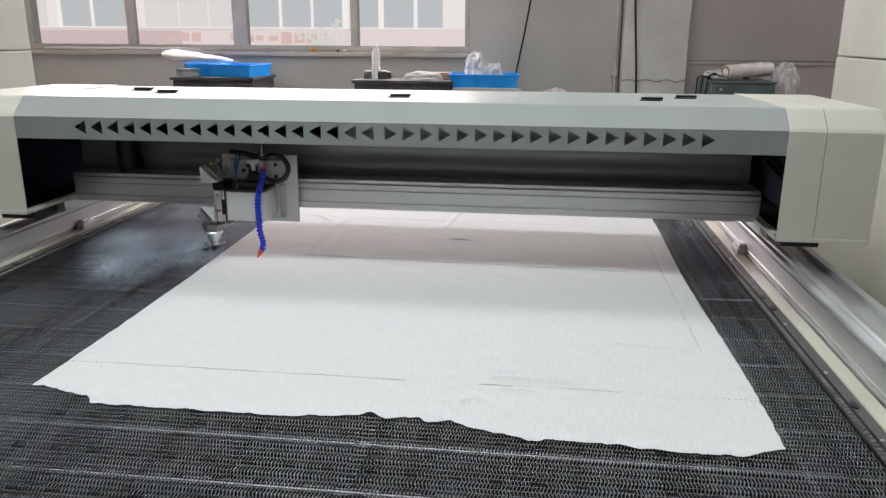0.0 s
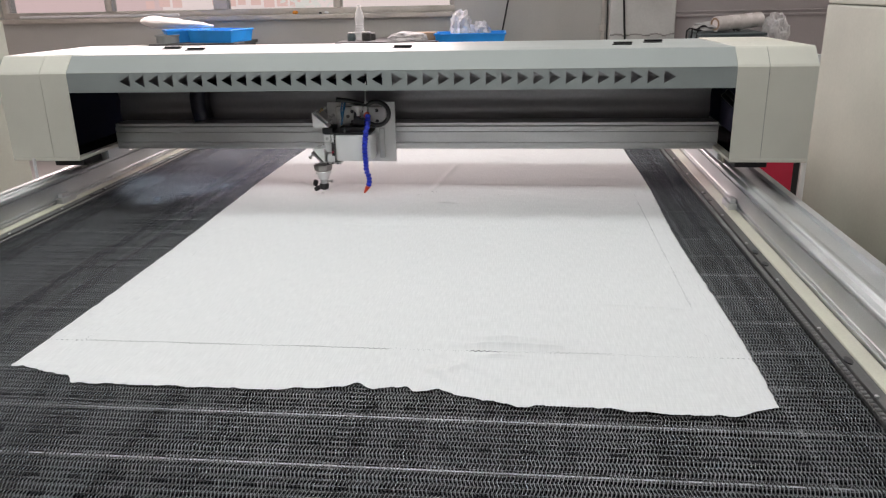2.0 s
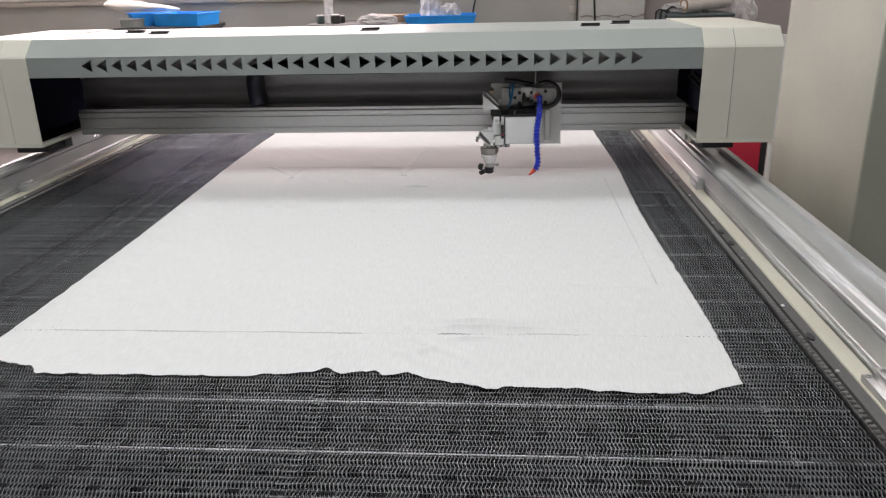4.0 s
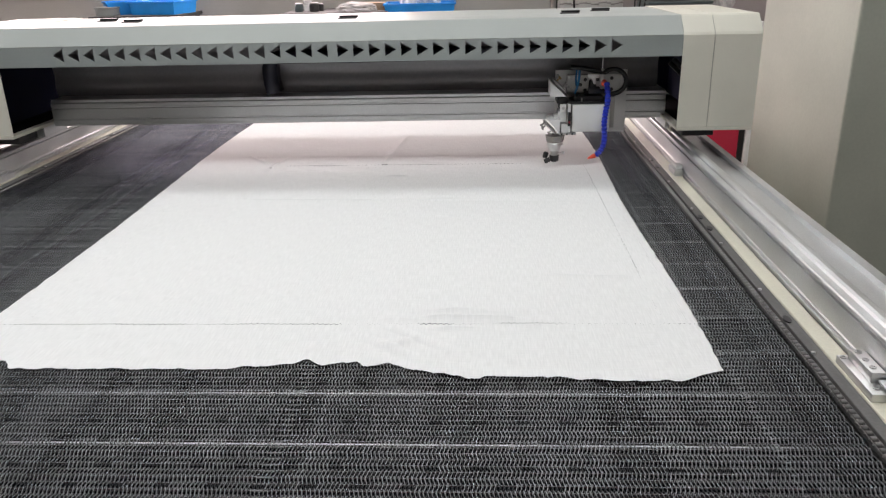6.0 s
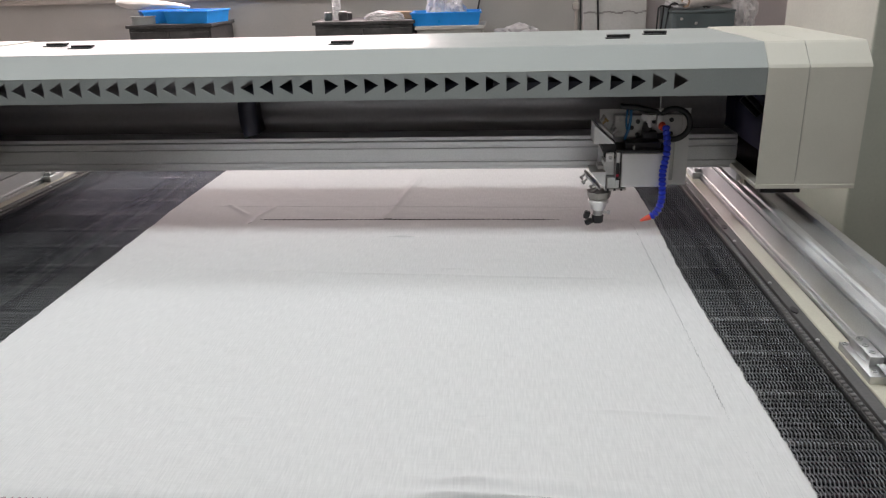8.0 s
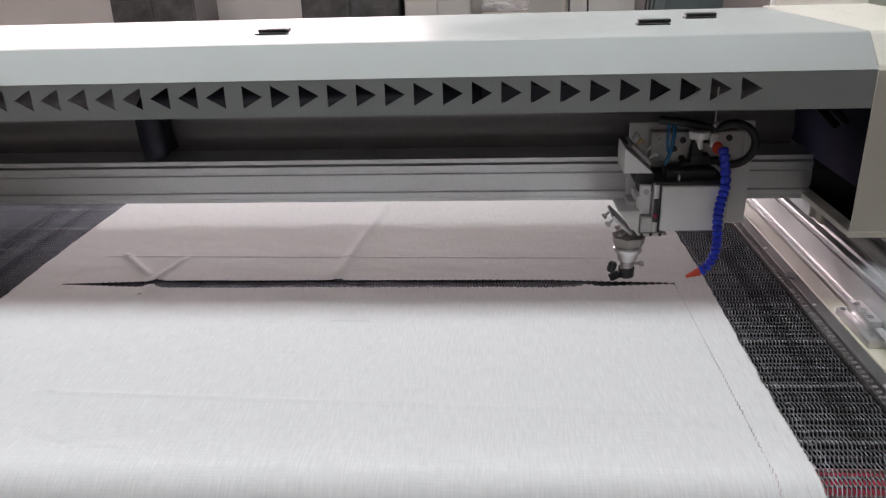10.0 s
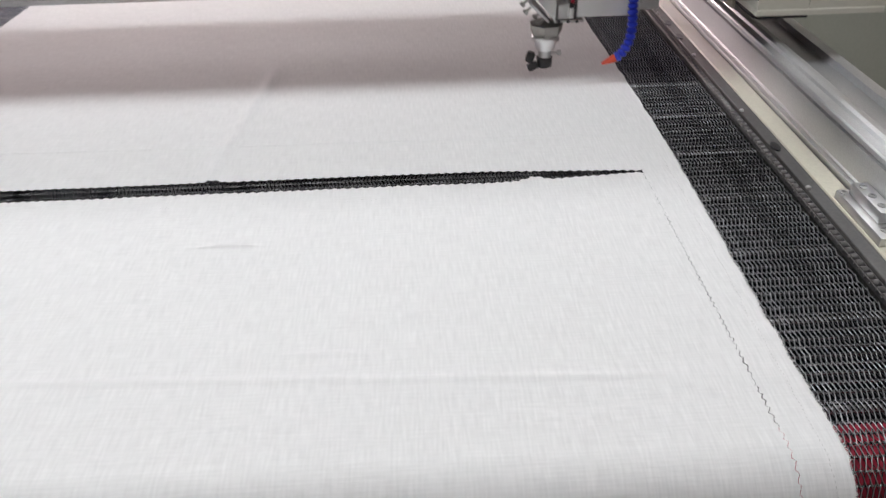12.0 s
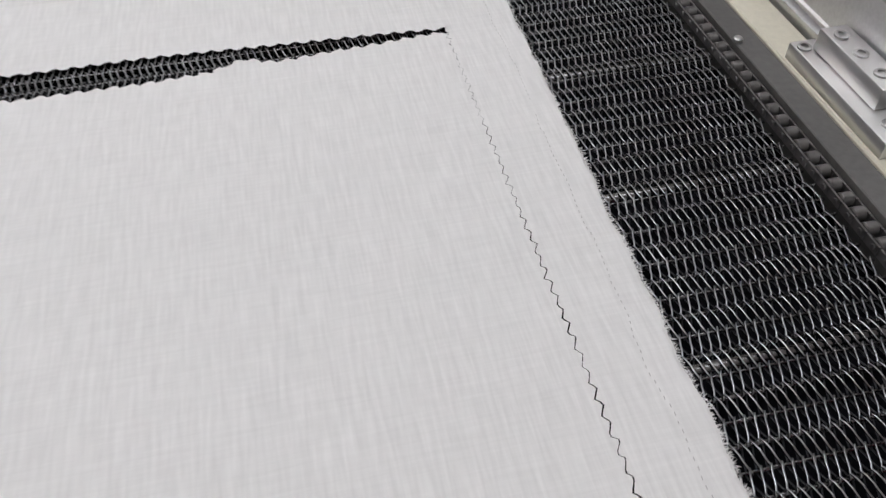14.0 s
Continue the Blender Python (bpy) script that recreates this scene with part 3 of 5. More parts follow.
def wave(u):
    """The ripple of the cut line, as the beam leaves it."""
    v = (u / .0122 + .45 * noise.noise(Vector((u * 19, 5, 2)))) % 1
    return .0020 * (1 + .8 * noise.noise(Vector((u * 40, 2, 6)))) * (2 * v / .7 - 1 if v < .7 else 1 - 2 * (v - .7) / .3) + .0007 * noise.noise(Vector((u * 55, 8, 1)))


def fore_wave(u):
    """The same ripple, drawn out along the fore cut."""
    return 1.7 * wave(u)


def scallop(u):
    """The deeper ripple along the opened rear cut."""
    return .0021 * math.sin(u * 2 * math.pi / .0156) + .0006 * math.sin(u * 2 * math.pi / .0061)


def relief(x, y):
    """Low folds in the cloth."""
    z = .0010 * noise.noise(Vector((x * 4, y * 4, 2)))
    z += .0016 * max(0, noise.noise(Vector((x * 9, y * 13, 8))))
    # small puckers near the front cut
    d = math.exp(-((x - .10) / .16) ** 2 - ((y - 1.49) / .045) ** 2)
    z += .0065 * d * (.5 + .5 * math.sin((y - 1.42) * 120 + x * 9))
    d = math.exp(-((x + .06) / .07) ** 2 - ((y - 1.38) / .06) ** 2)
    z += .006 * d * max(0, math.sin((x * .8 + y) * 70))
    lip = y - front_edge(x)
    if 0 <= lip < .03:
        z += (.0003 + .0030 * max(0, noise.noise(Vector((x * 26, 4, 1))))) * (1 - lip / .03) ** 2
    # shallow ridges
    for xa, ya, xb, yb, w, h in ((-.705, 2.88, -.70, 2.36, .012, .0056), (-.285, 2.88, -.225, 3.41, .014, .0044), (-.86, 3.05, -.727, 2.90, .010, .0042), (-.675, 3.03, -.712, 2.87, .010, .0040), (-.75, 2.404, .40, 2.352, .006, .0024), (.24, 1.738, .475, 1.718, .006, .0030), (-.39, 1.692, -.335, 1.689, .005, .0030), (-.265, 1.95, -.238, 2.25, .014, .0030), (-.85, 1.66, -.72, 1.76, .010, .0026), (-.09, 2.421, .02, 2.414, .005, .0026), (-.04, 1.492, .19, 1.480, .007, .0060), (-.02, 1.523, .09, 1.532, .008, .0060), (-.02, 1.437, .10, 1.441, .007, .0045), (-.10, 1.345, -.03, 1.405, .010, .0085), (-.27, 1.330, -.225, 1.362, .009, .0050), (-.13, 1.318, -.09, 1.398, .010, .0045),
                                 (-.91, 3.022, .47, 3.000, .0026, .0016), (-.262, 2.674, -.155, 2.672, .0030, .0060)):
        dx, dy = xb - xa, yb - ya
        ll = math.hypot(dx, dy)
        u = ((x - xa) * dx + (y - ya) * dy) / ll
        v = ((x - xa) * dy - (y - ya) * dx) / ll
        fade = max(0, min(1, u / .04, (ll - u) / .04))
        z += h * fade * math.exp(-(v / w) ** 2)
    return z


def cloth_mesh(name, xs_of, ys, origin):
    """A sheet from rows ys; xs_of(y) gives the x of each column; a closed thin body with its under side."""
    rows = [[(x, y) for x in xs_of(y)] for y in ys]
    return grid_mesh(name, rows, origin, 2600 if abs(rows[0][-1][0] - right_edge(ys[0])) < 1e-6 and rows[0][0][0] > 0 else 0)


def grid_mesh(name, rows, origin, threads=0):
    nx, ny = len(rows[0]), len(rows)
    verts, uvs = [], []
    for row in rows:
        for x, y in row:
            verts.append((x, y - origin, relief(x, y)))
            uvs.append((x, y))
    faces = [(j * nx + i, j * nx + i + 1, (j + 1) * nx + i + 1, (j + 1) * nx + i) for j in range(ny - 1) for i in range(nx - 1)]
    dark = len(faces)
    if threads:
        # loose threads along the selvage, and the needle marks beside it
        ya, yb = rows[0][0][1], rows[-1][0][1]
        for k in range(int((yb - ya) * threads)):
            y = random.uniform(ya, yb)
            x, ll, an = right_edge(y) - .002, random.uniform(.003, .0068), random.uniform(-1.0, 1.0)
            dx, dy, w = math.cos(an) * ll, math.sin(an) * ll, .00022
            o = len(verts)
            lift = random.uniform(-.0012, .0014)
            for px, py, pz in ((x, y - w, .0003), (x, y + w, .0003), (x + dx * .6, y + dy * .5 + w, .0006 + lift * .5), (x + dx * .6, y + dy * .5 - w, .0006 + lift * .5), (x + dx, y + dy, lift)):
                verts.append((px, py - origin, pz))
                uvs.append((px, py))
            faces += [(o, o + 3, o + 2, o + 1), (o + 2, o + 3, o + 4)]
        dark = len(faces)
        y = math.ceil(ya / .0058) * .0058
        while y < yb:
            if noise.noise(Vector((y * 9, 2, 2))) > -.25:
                x, o = right_edge(y) - .021 + .0012 * math.sin(y * 30), len(verts)
                for px, py in ((x - .0003, y), (x + .0003, y), (x + .0005, y + .0026), (x - .0001, y + .0026)):
                    verts.append((px, py - origin, relief(px, py) + .0003))
                    uvs.append((px, py))
                faces.append((o, o + 1, o + 2, o + 3))
            y += .0058
    me = bpy.data.meshes.new(name)
    me.from_pydata(verts, [], faces)
    layer = me.uv_layers.new(name="metres")
    idx = np.empty(len(me.loops), dtype=np.int32)
    me.loops.foreach_get("vertex_index", idx)
    layer.data.foreach_set("uv", np.array(uvs, dtype=np.float32)[idx].ravel())
    me.polygons.foreach_set("use_smooth", [True] * len(faces))
    me.materials.append(CLOTH)
    me.materials.append(MARK)
    me.polygons.foreach_set("material_index", [0] * dark + [1] * (len(faces) - dark))
    return me


def slit(u, seed):
    """Half the width of a cut that gapes here and closes there."""
    v = noise.noise(Vector((u * 7.0, seed, 0))) + .5 * noise.noise(Vector((u * 31.0, seed, 5)))
    if seed == 21:          # fore cut: open in three stretches
        gape = sum(h * ease((u - a) / .03) * ease((b - u) / .03) for a, b, h in ((-.93, -.20, .0008), (-.055, .045, .0014), (.12, .28, .0004)))
        return max(.00010, gape * (1 + .7 * v))
    if seed == 9:
        return max(.00004, .0005 * (v - .45))
    if seed == 3 and u > 2.60:
        return max(.00012, min(.0005, .00022 + .0006 * v))
    if seed == 3 and u > 2.05:
        return max(.00024, min(.0009, .00042 + .0010 * v))
    if seed == 3 and u < 1.75:
        return max(.00002, min(.0008, .0011 * (v - .1)))
    return max(.00010, min(.0006, .0002 + .0008 * v))


def spread(a, b, k):
    return [a + (b - a) * i / k for i in range(k + 1)]


def cloth():
    base = empty("fabric_sheet", "white woven fabric sheet with wavy laser cuts, lying on the belt", "fabric")

    def strip(name, xs, y0, y1):
        """A narrow cross strip of the front stretch, which follows the drum."""
        mid = (y0 + y1) / 2
        me = cloth_mesh(name, xs, [y0 - .0002, y0 + (y1 - y0) * .33, y0 + (y1 - y0) * .66, y1 + .0002], mid)
        ob = new(name, me)
        ob.parent = base
        MOVERS.append((ob, way_rows(mid, True)))

    def margin_r(y):
        return spread(CUT_R + wave(y) + slit(y, 3), right_edge(y), 4)

    def margin_l(y):
        return spread(left_edge(y), CUT_L + wave(y) - slit(y, 9), 5)

    def panel(y):
        return spread(CUT_L + wave(y) + slit(y, 9), CUT_R + wave(y) - slit(y, 3), 70)
    # front hem, from the ragged edge to the front cut
    h = .0055
    cols = spread(-1.032, .562, 640)
    y = CUT_F - 46 * h
    while y < CUT_F - 1e-6:
        y1 = min(y + h, CUT_F)
        mid = (y + y1) / 2
        last = y1 > CUT_F - 1e-6
        runs, open_run = [], None
        for a, b in zip(cols, cols[1:]):
            a2, b2 = max(a, left_edge(mid)), min(b, right_edge(mid))
            fa, fb = front_edge(a2), front_edge(b2)
            ta, tb = (y1 + fore_wave(a2) - slit(a2, 21) if last else y1), (y1 + fore_wave(b2) - slit(b2, 21) if last else y1)
            if b2 <= a2 or (fa >= ta - 1e-5 and fb >= tb - 1e-5):
                open_run = None
                continue
            ga, gb = min(max(y, fa), ta), min(max(y, fb), tb)
            if open_run is None or ta - ga < 1e-5:
                open_run = [(a2, ga, ta)]
                runs.append(open_run)
            open_run.append((b2, gb, tb))
            if tb - gb < 1e-5:
                open_run = None
        for run in runs:
            pts = [p for x, lo, hi in run for p in ((x, lo), (x, hi))]
            me = bpy.data.meshes.new("hem_strip")
            me.from_pydata([(px, py - mid, relief(px, py)) for px, py in pts], [], [(2 * k, 2 * k + 2, 2 * k + 3, 2 * k + 1) for k in range(len(run) - 1)])
            layer = me.uv_layers.new(name="metres")
            layer.data.foreach_set("uv", np.array([pts[v] for p in me.polygons for v in p.vertices], dtype=np.float32).ravel())
            me.polygons.foreach_set("use_smooth", [True] * len(me.polygons))
            me.materials.append(CLOTH)
            ob = new("hem_strip", me)
            ob.parent = base
            MOVERS.append((ob, way_rows(mid, True)))
        y = y1
    # margins beside the cut panel and the panel itself
    y = CUT_F
    while y < STRIP_END - 1e-6:
        y1 = min(y + h, STRIP_END)
        strip("margin_strip", margin_r, y, y1)
        strip("margin_strip", margin_l, y, y1)
        if y == CUT_F:
            fore = spread(CUT_L, CUT_R, 560)
            rows = [[(x, CUT_F + fore_wave(x) + slit(x, 21)) for x in fore], [(x, y1 + .0002) for x in fore]]
            me = grid_mesh("panel_strip", rows, (y + y1) / 2)
            ob = new("panel_strip", me)
            ob.parent = base
            MOVERS.append((ob, way_rows((y + y1) / 2, True)))
        else:
            strip("panel_strip", panel, y, y1)
        y = y1
    flat = [(t, pose(0, c, B + CLOTH_Z - .0003)) for t, c in TRAVEL]
    fine = spread(STRIP_END - .004, CUT_B - .06, 230)
    for f in (margin_l, margin_r):
        ob = new("margin", cloth_mesh("margin", f, fine + spread(CUT_B - .0595, CUT_B + .12, 50), 0))
        ob.parent = base
        MOVERS.append((ob, flat))

    def bow(x):
        """0 at the corners of the cut panel, 1 along its middle."""
        u = min((x - CUT_L), (CUT_R - x))
        return max(0, min(1, (u + .004) / .27)) ** .85
    rows = [[(x, y) for x in panel(y)] for y in fine]
    xs = spread(CUT_L + slit(2.8, 9), CUT_R - slit(2.8, 3), 540)
    # last stretch of the panel, with its bowed and rippled rear edge
    ob = new("panel_sheet", grid_mesh("panel_sheet", rows, 0))
    ob.parent = base
    MOVERS.append((ob, flat))

    def rear_of_panel(x):
        corner = .0028 * math.exp(-((CUT_R - x) / .009)) + .0028 * math.exp(-((x - CUT_L) / .009))
        lump = .012 * math.exp(-((x - .29) / .018) ** 2) + .010 * math.exp(-((x + .70) / .015) ** 2)
        return CUT_B - .001 - .018 * bow(x) + scallop(x) + jag(x, 31, .0010) - corner + lump
    y0 = CUT_B - .06
    rows = []
    for k in range(31):
        row = []
        for x in xs:
            q = (x - xs[0]) / (xs[-1] - xs[0])
            yy = y0 + (rear_of_panel(x) - y0) * k / 30
            row.append((CUT_L + wave(yy) + .00005 + q * (CUT_R - CUT_L - .00018), yy))
        rows.append(row)
    ob = new("panel_sheet", grid_mesh("panel_sheet", rows, 0))
    ob.parent = base
    MOVERS.append((ob, flat))

    def front_of_rear(x):
        lump = .010 * math.exp(-((x + .70) / .014) ** 2) + .008 * math.exp(-((x + .275) / .014) ** 2)
        if x < CUT_L or x > CUT_R:
            return CUT_B + .02
        return CUT_B + .0005 + .019 * bow(x) + scallop(x + .006) + lump
    rows = []
    y_far = 4.6
    cols2 = [0.0] + spread(.04, .955, 560) + [1.0]
    for f in [.0014 * k for k in range(110)] + [.154 + .846 * (k / 30) ** 1.3 for k in range(31)]:
        row = []
        for q in cols2:
            x = left_edge(2.9) + (right_edge(2.9) - left_edge(2.9)) * q
            ya = front_of_rear(x)
            yy = ya + (y_far - ya) * f
            row.append((left_edge(yy) + (right_edge(yy) - left_edge(yy)) * q, yy))
        rows.append(row)
    me = grid_mesh("rear_sheet", rows, 0)
    for v in me.vertices:
        # above the sheet behind the cut, tucked under the margins beside it
        beside = v.co.x < CUT_L or v.co.x > CUT_R
        v.co.z += .0005 - (.0022 * max(0, 1 - (v.co.y - CUT_B - .02) / .05) if beside else 0)
    ob = new("rear_sheet", me)
    ob.parent = base
    shut = [(0, -.047), (5.2, -.047), (6, -.0405), (7.0, -.037), (8.0, -.033), (8.3, -.031), (9.3, -.010), (10.1, 0), (14, 0)]
    MOVERS.append((ob, [(t, pose(0, c + ramp(shut, t), B + CLOTH_Z)) for t, c in TRAVEL]))
    return base


cloth()


# ---- gantry ----
def gantry():
    g = empty("gantry", "cream and grey laser gantry with arrow-shaped vents, riding on side rails", "gantry")
    xl, xr = -1.600, .7745

    def cover(bm, xa, xb, prof):
        """A bent sheet along x."""
        n_ = len(prof)
        a = [bm.verts.new((xa, y, z + B)) for y, z in prof]
        b = [bm.verts.new((xb, y, z + B)) for y, z in prof]
        for i in range(n_ - 1):
            bm.faces.new((a[i], b[i], b[i + 1], a[i + 1]))
        bmesh.ops.recalc_face_normals(bm, faces=bm.faces)
        return bm
    top = cover(Bm(), xl, xr, [(2.205, .475), (2.262, .533), (2.268, .5345), (2.85, .527), (2.90, .48), (2.90, .30)])
    ob = part("top_cover", top, PAINT_GREY, g, "pale grey sheet-metal top cover")
    md = ob.modifiers.new("thickness", "SOLIDIFY")
    md.thickness, md.offset = .003, 0
    # band with cut-out arrows
    bm = Bm()
    z0, z1, zc, hh_ = B + .4065, B + .4745, B + .4455, .0220
    pitch, long_ = .0548, .0385
    cells = []
    lefts = [-1.398 + i * pitch for i in range(18)]
    rights = [-.394 + i * pitch for i in range(18)]
    for tip in lefts:
        cells.append((tip - .008, tip - .008 + pitch, "l", tip))
    for b_ in rights:
        cells.append((b_ - .010, b_ - .010 + pitch, "r", b_))
    cells[17] = (cells[17][0], cells[18][0], "l", lefts[-1])
    V = lambda px, pz: bm.verts.new((px, 2.205, pz))
    for x0, x1, d, p in cells:
        A, Bq, C, D = V(x0, z1), V(x1, z1), V(x1, z0), V(x0, z0)
        if d == "r":
            P, Q, R = V(p + long_, zc), V(p, zc + hh_), V(p, zc - hh_)
            for f in ((A, Bq, P, Q), (R, P, C, D), (Bq, C, P), (A, Q, R, D)):
                bm.faces.new(f)
        else:
            P, Q, R = V(p, zc), V(p + long_, zc + hh_), V(p + long_, zc - hh_)
            for f in ((A, Bq, Q, P), (P, R, C, D), (A, P, D), (Bq, C, R, Q)):
                bm.faces.new(f)
    for x0, x1 in ((xl, cells[0][0]), (cells[-1][1], xr)):
        bm.faces.new([V(x0, z1), V(x1, z1), V(x1, z0), V(x0, z0)])
    bmesh.ops.remove_doubles(bm, verts=bm.verts, dist=1e-5)
    # returned lower lip
    v = [bm.verts.new((xx, yy, z0)) for yy in (2.2055, 2.235) for xx in (xl, xr)]
    bm.faces.new((v[0], v[1], v[3], v[2]))
    ob = part("arrow_band", bm, PAINT_DARK, g, "mid-grey front band with cut-out arrows")
    md = ob.modifiers.new("thickness", "SOLIDIFY")
    md.thickness, md.offset = .002, 0
    wavy = [(2.556 - .010 * math.sin(k / 24 * 3 * math.pi) ** 2, B + .245 + .255 * k / 24) for k in range(25)]
    part("inner_panel", prism(Bm(), wavy + [(2.575, B + .50), (2.575, B + .245)], "x", xl, xr), INNER_PANEL, g, "dark satin panel inside the gantry", True)
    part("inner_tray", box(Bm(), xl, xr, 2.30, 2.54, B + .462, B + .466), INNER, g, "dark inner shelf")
    beam = [(2.452, .150), (2.452, .158), (2.449, .160), (2.449, .172), (2.454, .174), (2.454, .178), (2.449, .180), (2.449, .215), (2.454, .217), (2.454, .222), (2.449, .224), (2.449, .236), (2.456, .240), (2.456, .250), (2.62, .250), (2.62, .150)]
    part("beam", prism(Bm(), [(y, z + B) for y, z in beam], "x", xl + .02, .79), ALU, g, "grooved aluminium cross beam")
    part("rear_panel", box(Bm(), xl, xr, 2.86, 2.87, B + .30, B + .50), PAINT_GREY, g)
    for xa, xb, seam, inner in ((.775, 1.033, .878, .775), (-1.868, -1.600, -1.703, -1.600)):
        prof = [(2.203, .165), (2.203, .474), (2.208, .482), (2.258, .531), (2.266, .5355), (2.86, .530), (2.905, .48), (2.905, .165)]
        shell = [(2.203, .165)] + prof[1:7] + [(2.905, .165)]

        def half(x0, x1, end):
            bm = cover(Bm(), x0, x1, shell)
            if end is not None:
                bm.faces.new([bm.verts.new((end, y, z + B)) for y, z in prof])
                bmesh.ops.remove_doubles(bm, verts=bm.verts, dist=1e-5)
                bmesh.ops.recalc_face_normals(bm, faces=bm.faces)
            return bm
        near, far = ((xa, seam - .0009), (seam + .0009, xb)) if xa > 0 else ((seam + .0009, xb), (xa, seam - .0009))
        cap = part("end_cap", half(*near, None), PAINT, g, "cream sheet-metal end cap")
        outer = part("cap_half", half(*far, xb if xa > 0 else xa), PAINT, cap)
        for o in (cap, outer):
            md = o.modifiers.new("thickness", "SOLIDIFY")
            md.thickness, md.offset = .003, 0
        # added dark sheets stand in for the shade inside the hollow cap
        shade_prof = [(2.209, .170), (2.209, .472), (2.266, .527), (2.85, .522), (2.897, .476), (2.897, .170)]
        bm = cover(Bm(), xa + .004, xb - .004, shade_prof)
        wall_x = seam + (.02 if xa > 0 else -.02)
        bm.faces.new([bm.verts.new((wall_x, y, z + B)) for y, z in shade_prof])
        part("cap_shade_sheet", bm, CAP_SHADE, cap, "dark sheet for the shade inside the cap")
        inner_lip = (xa - .001, xa + .028) if xa > 0 else (xb - .028, xb + .001)
        part("cap_rim", box(box(Bm(), xa - .001, xb + .001, 2.200, 2.214, B + .152, B + .1645, .002), *inner_lip, 2.2145, 2.907, B + .152, B + .1645, .002), PAINT, cap, "cream folded lower rim")
        # near-black plate below, added for the same shade
        floor_ = (xa + .0285, xb) if xa > 0 else (xa, xb - .0285)
        part("cap_shade_floor", box(Bm(), *floor_, 2.2145, 2.907, B + .1525, B + .160), BED, cap, "black plate for the shade inside the cap")
        part("carriage", box(box(Bm(), *((xa + .046, xb - .10) if xa > 0 else (xa + .10, xb - .046)), 2.30, 2.80, B + .112, B + .151, .003), *((xa + .048, xa + .085) if xa > 0 else (xb - .085, xb - .048)), 2.32, 2.78, B + .1085, B + .1118), BLACK, g, "black running carriage below the cap")
        px = (.8035, .8115) if xa > 0 else (2 * XM - .8115, 2 * XM - .8035)
        cp = part("carriage_plate", box(Bm(), *px, 2.398, 2.80, B + .1065, B + .1515, .0015), LEDGE, g, "cream carriage side plate with two screws")
        for y in (2.475, 2.489):
            part("screw", lathe(Bm(), [(.003, 0), (.003, .0012), (.002, .0016)], (px[0] if xa > 0 else px[1], y, B + .136), 10, pose(0, 0, 0, 0, -90 if xa > 0 else 90, 0)), BLACK, cp)
        for k in range(2 if xa > 0 else 0):
            gx = xa + .07
            part("cable_gland", tube(Bm(), [(gx + d * .05, 2.50 + .05 * k + .012 * math.sin(d * 4), B + .335 - .045 * d - .02 * k) for d in (-.6, -.3, 0, .3, .6)], .009, 10), BLACK, cap, "black cable gland inside the cap", True)
    # bracket at each end of the beam
    for x, d in ((.79, 1), (-1.615, -1)):
        part("end_bracket", box(Bm(), *sorted((x, x + .10 * d)), 2.43, 2.60, B + .112, B + .1495, .002), ALU, g, "aluminium beam bracket")
    part("cover_leg", lathe(Bm(), [(.006, .0), (.006, .075)], (-1.755, 2.155, B + .095), 10), WHITE_PLATE, g, "thin white stay below the cap", smooth=True)
    # black hinges on the cover
    for hx, hy in ((-1.367, 2.60), (-1.222, 2.49), (-.392, 2.455), (.424, 2.475), (.552, 2.60)):
        bm = Bm()
        zt = B + .5335 - (hy - 2.265) * .013
        box(bm, hx - .036, hx + .033, hy - .015, hy + .012, zt - .001, zt + .006, .001)
        box(bm, hx - .031, hx + .036, hy - .002, hy + .020, zt + .0062, zt + .013, .001)
        for k in range(9):
            box(bm, hx - .030 + k * .0072, hx - .0265 + k * .0072, hy - .0165, hy - .0152, zt, zt + .0055)
            box(bm, hx - .026 + k * .0072, hx - .0225 + k * .0072, hy - .0036, hy - .0021, zt + .0065, zt + .0125)
        part("hinge", bm, BLACK, g, "black ribbed plastic hinge")
    return g


GANTRY_OB = gantry()


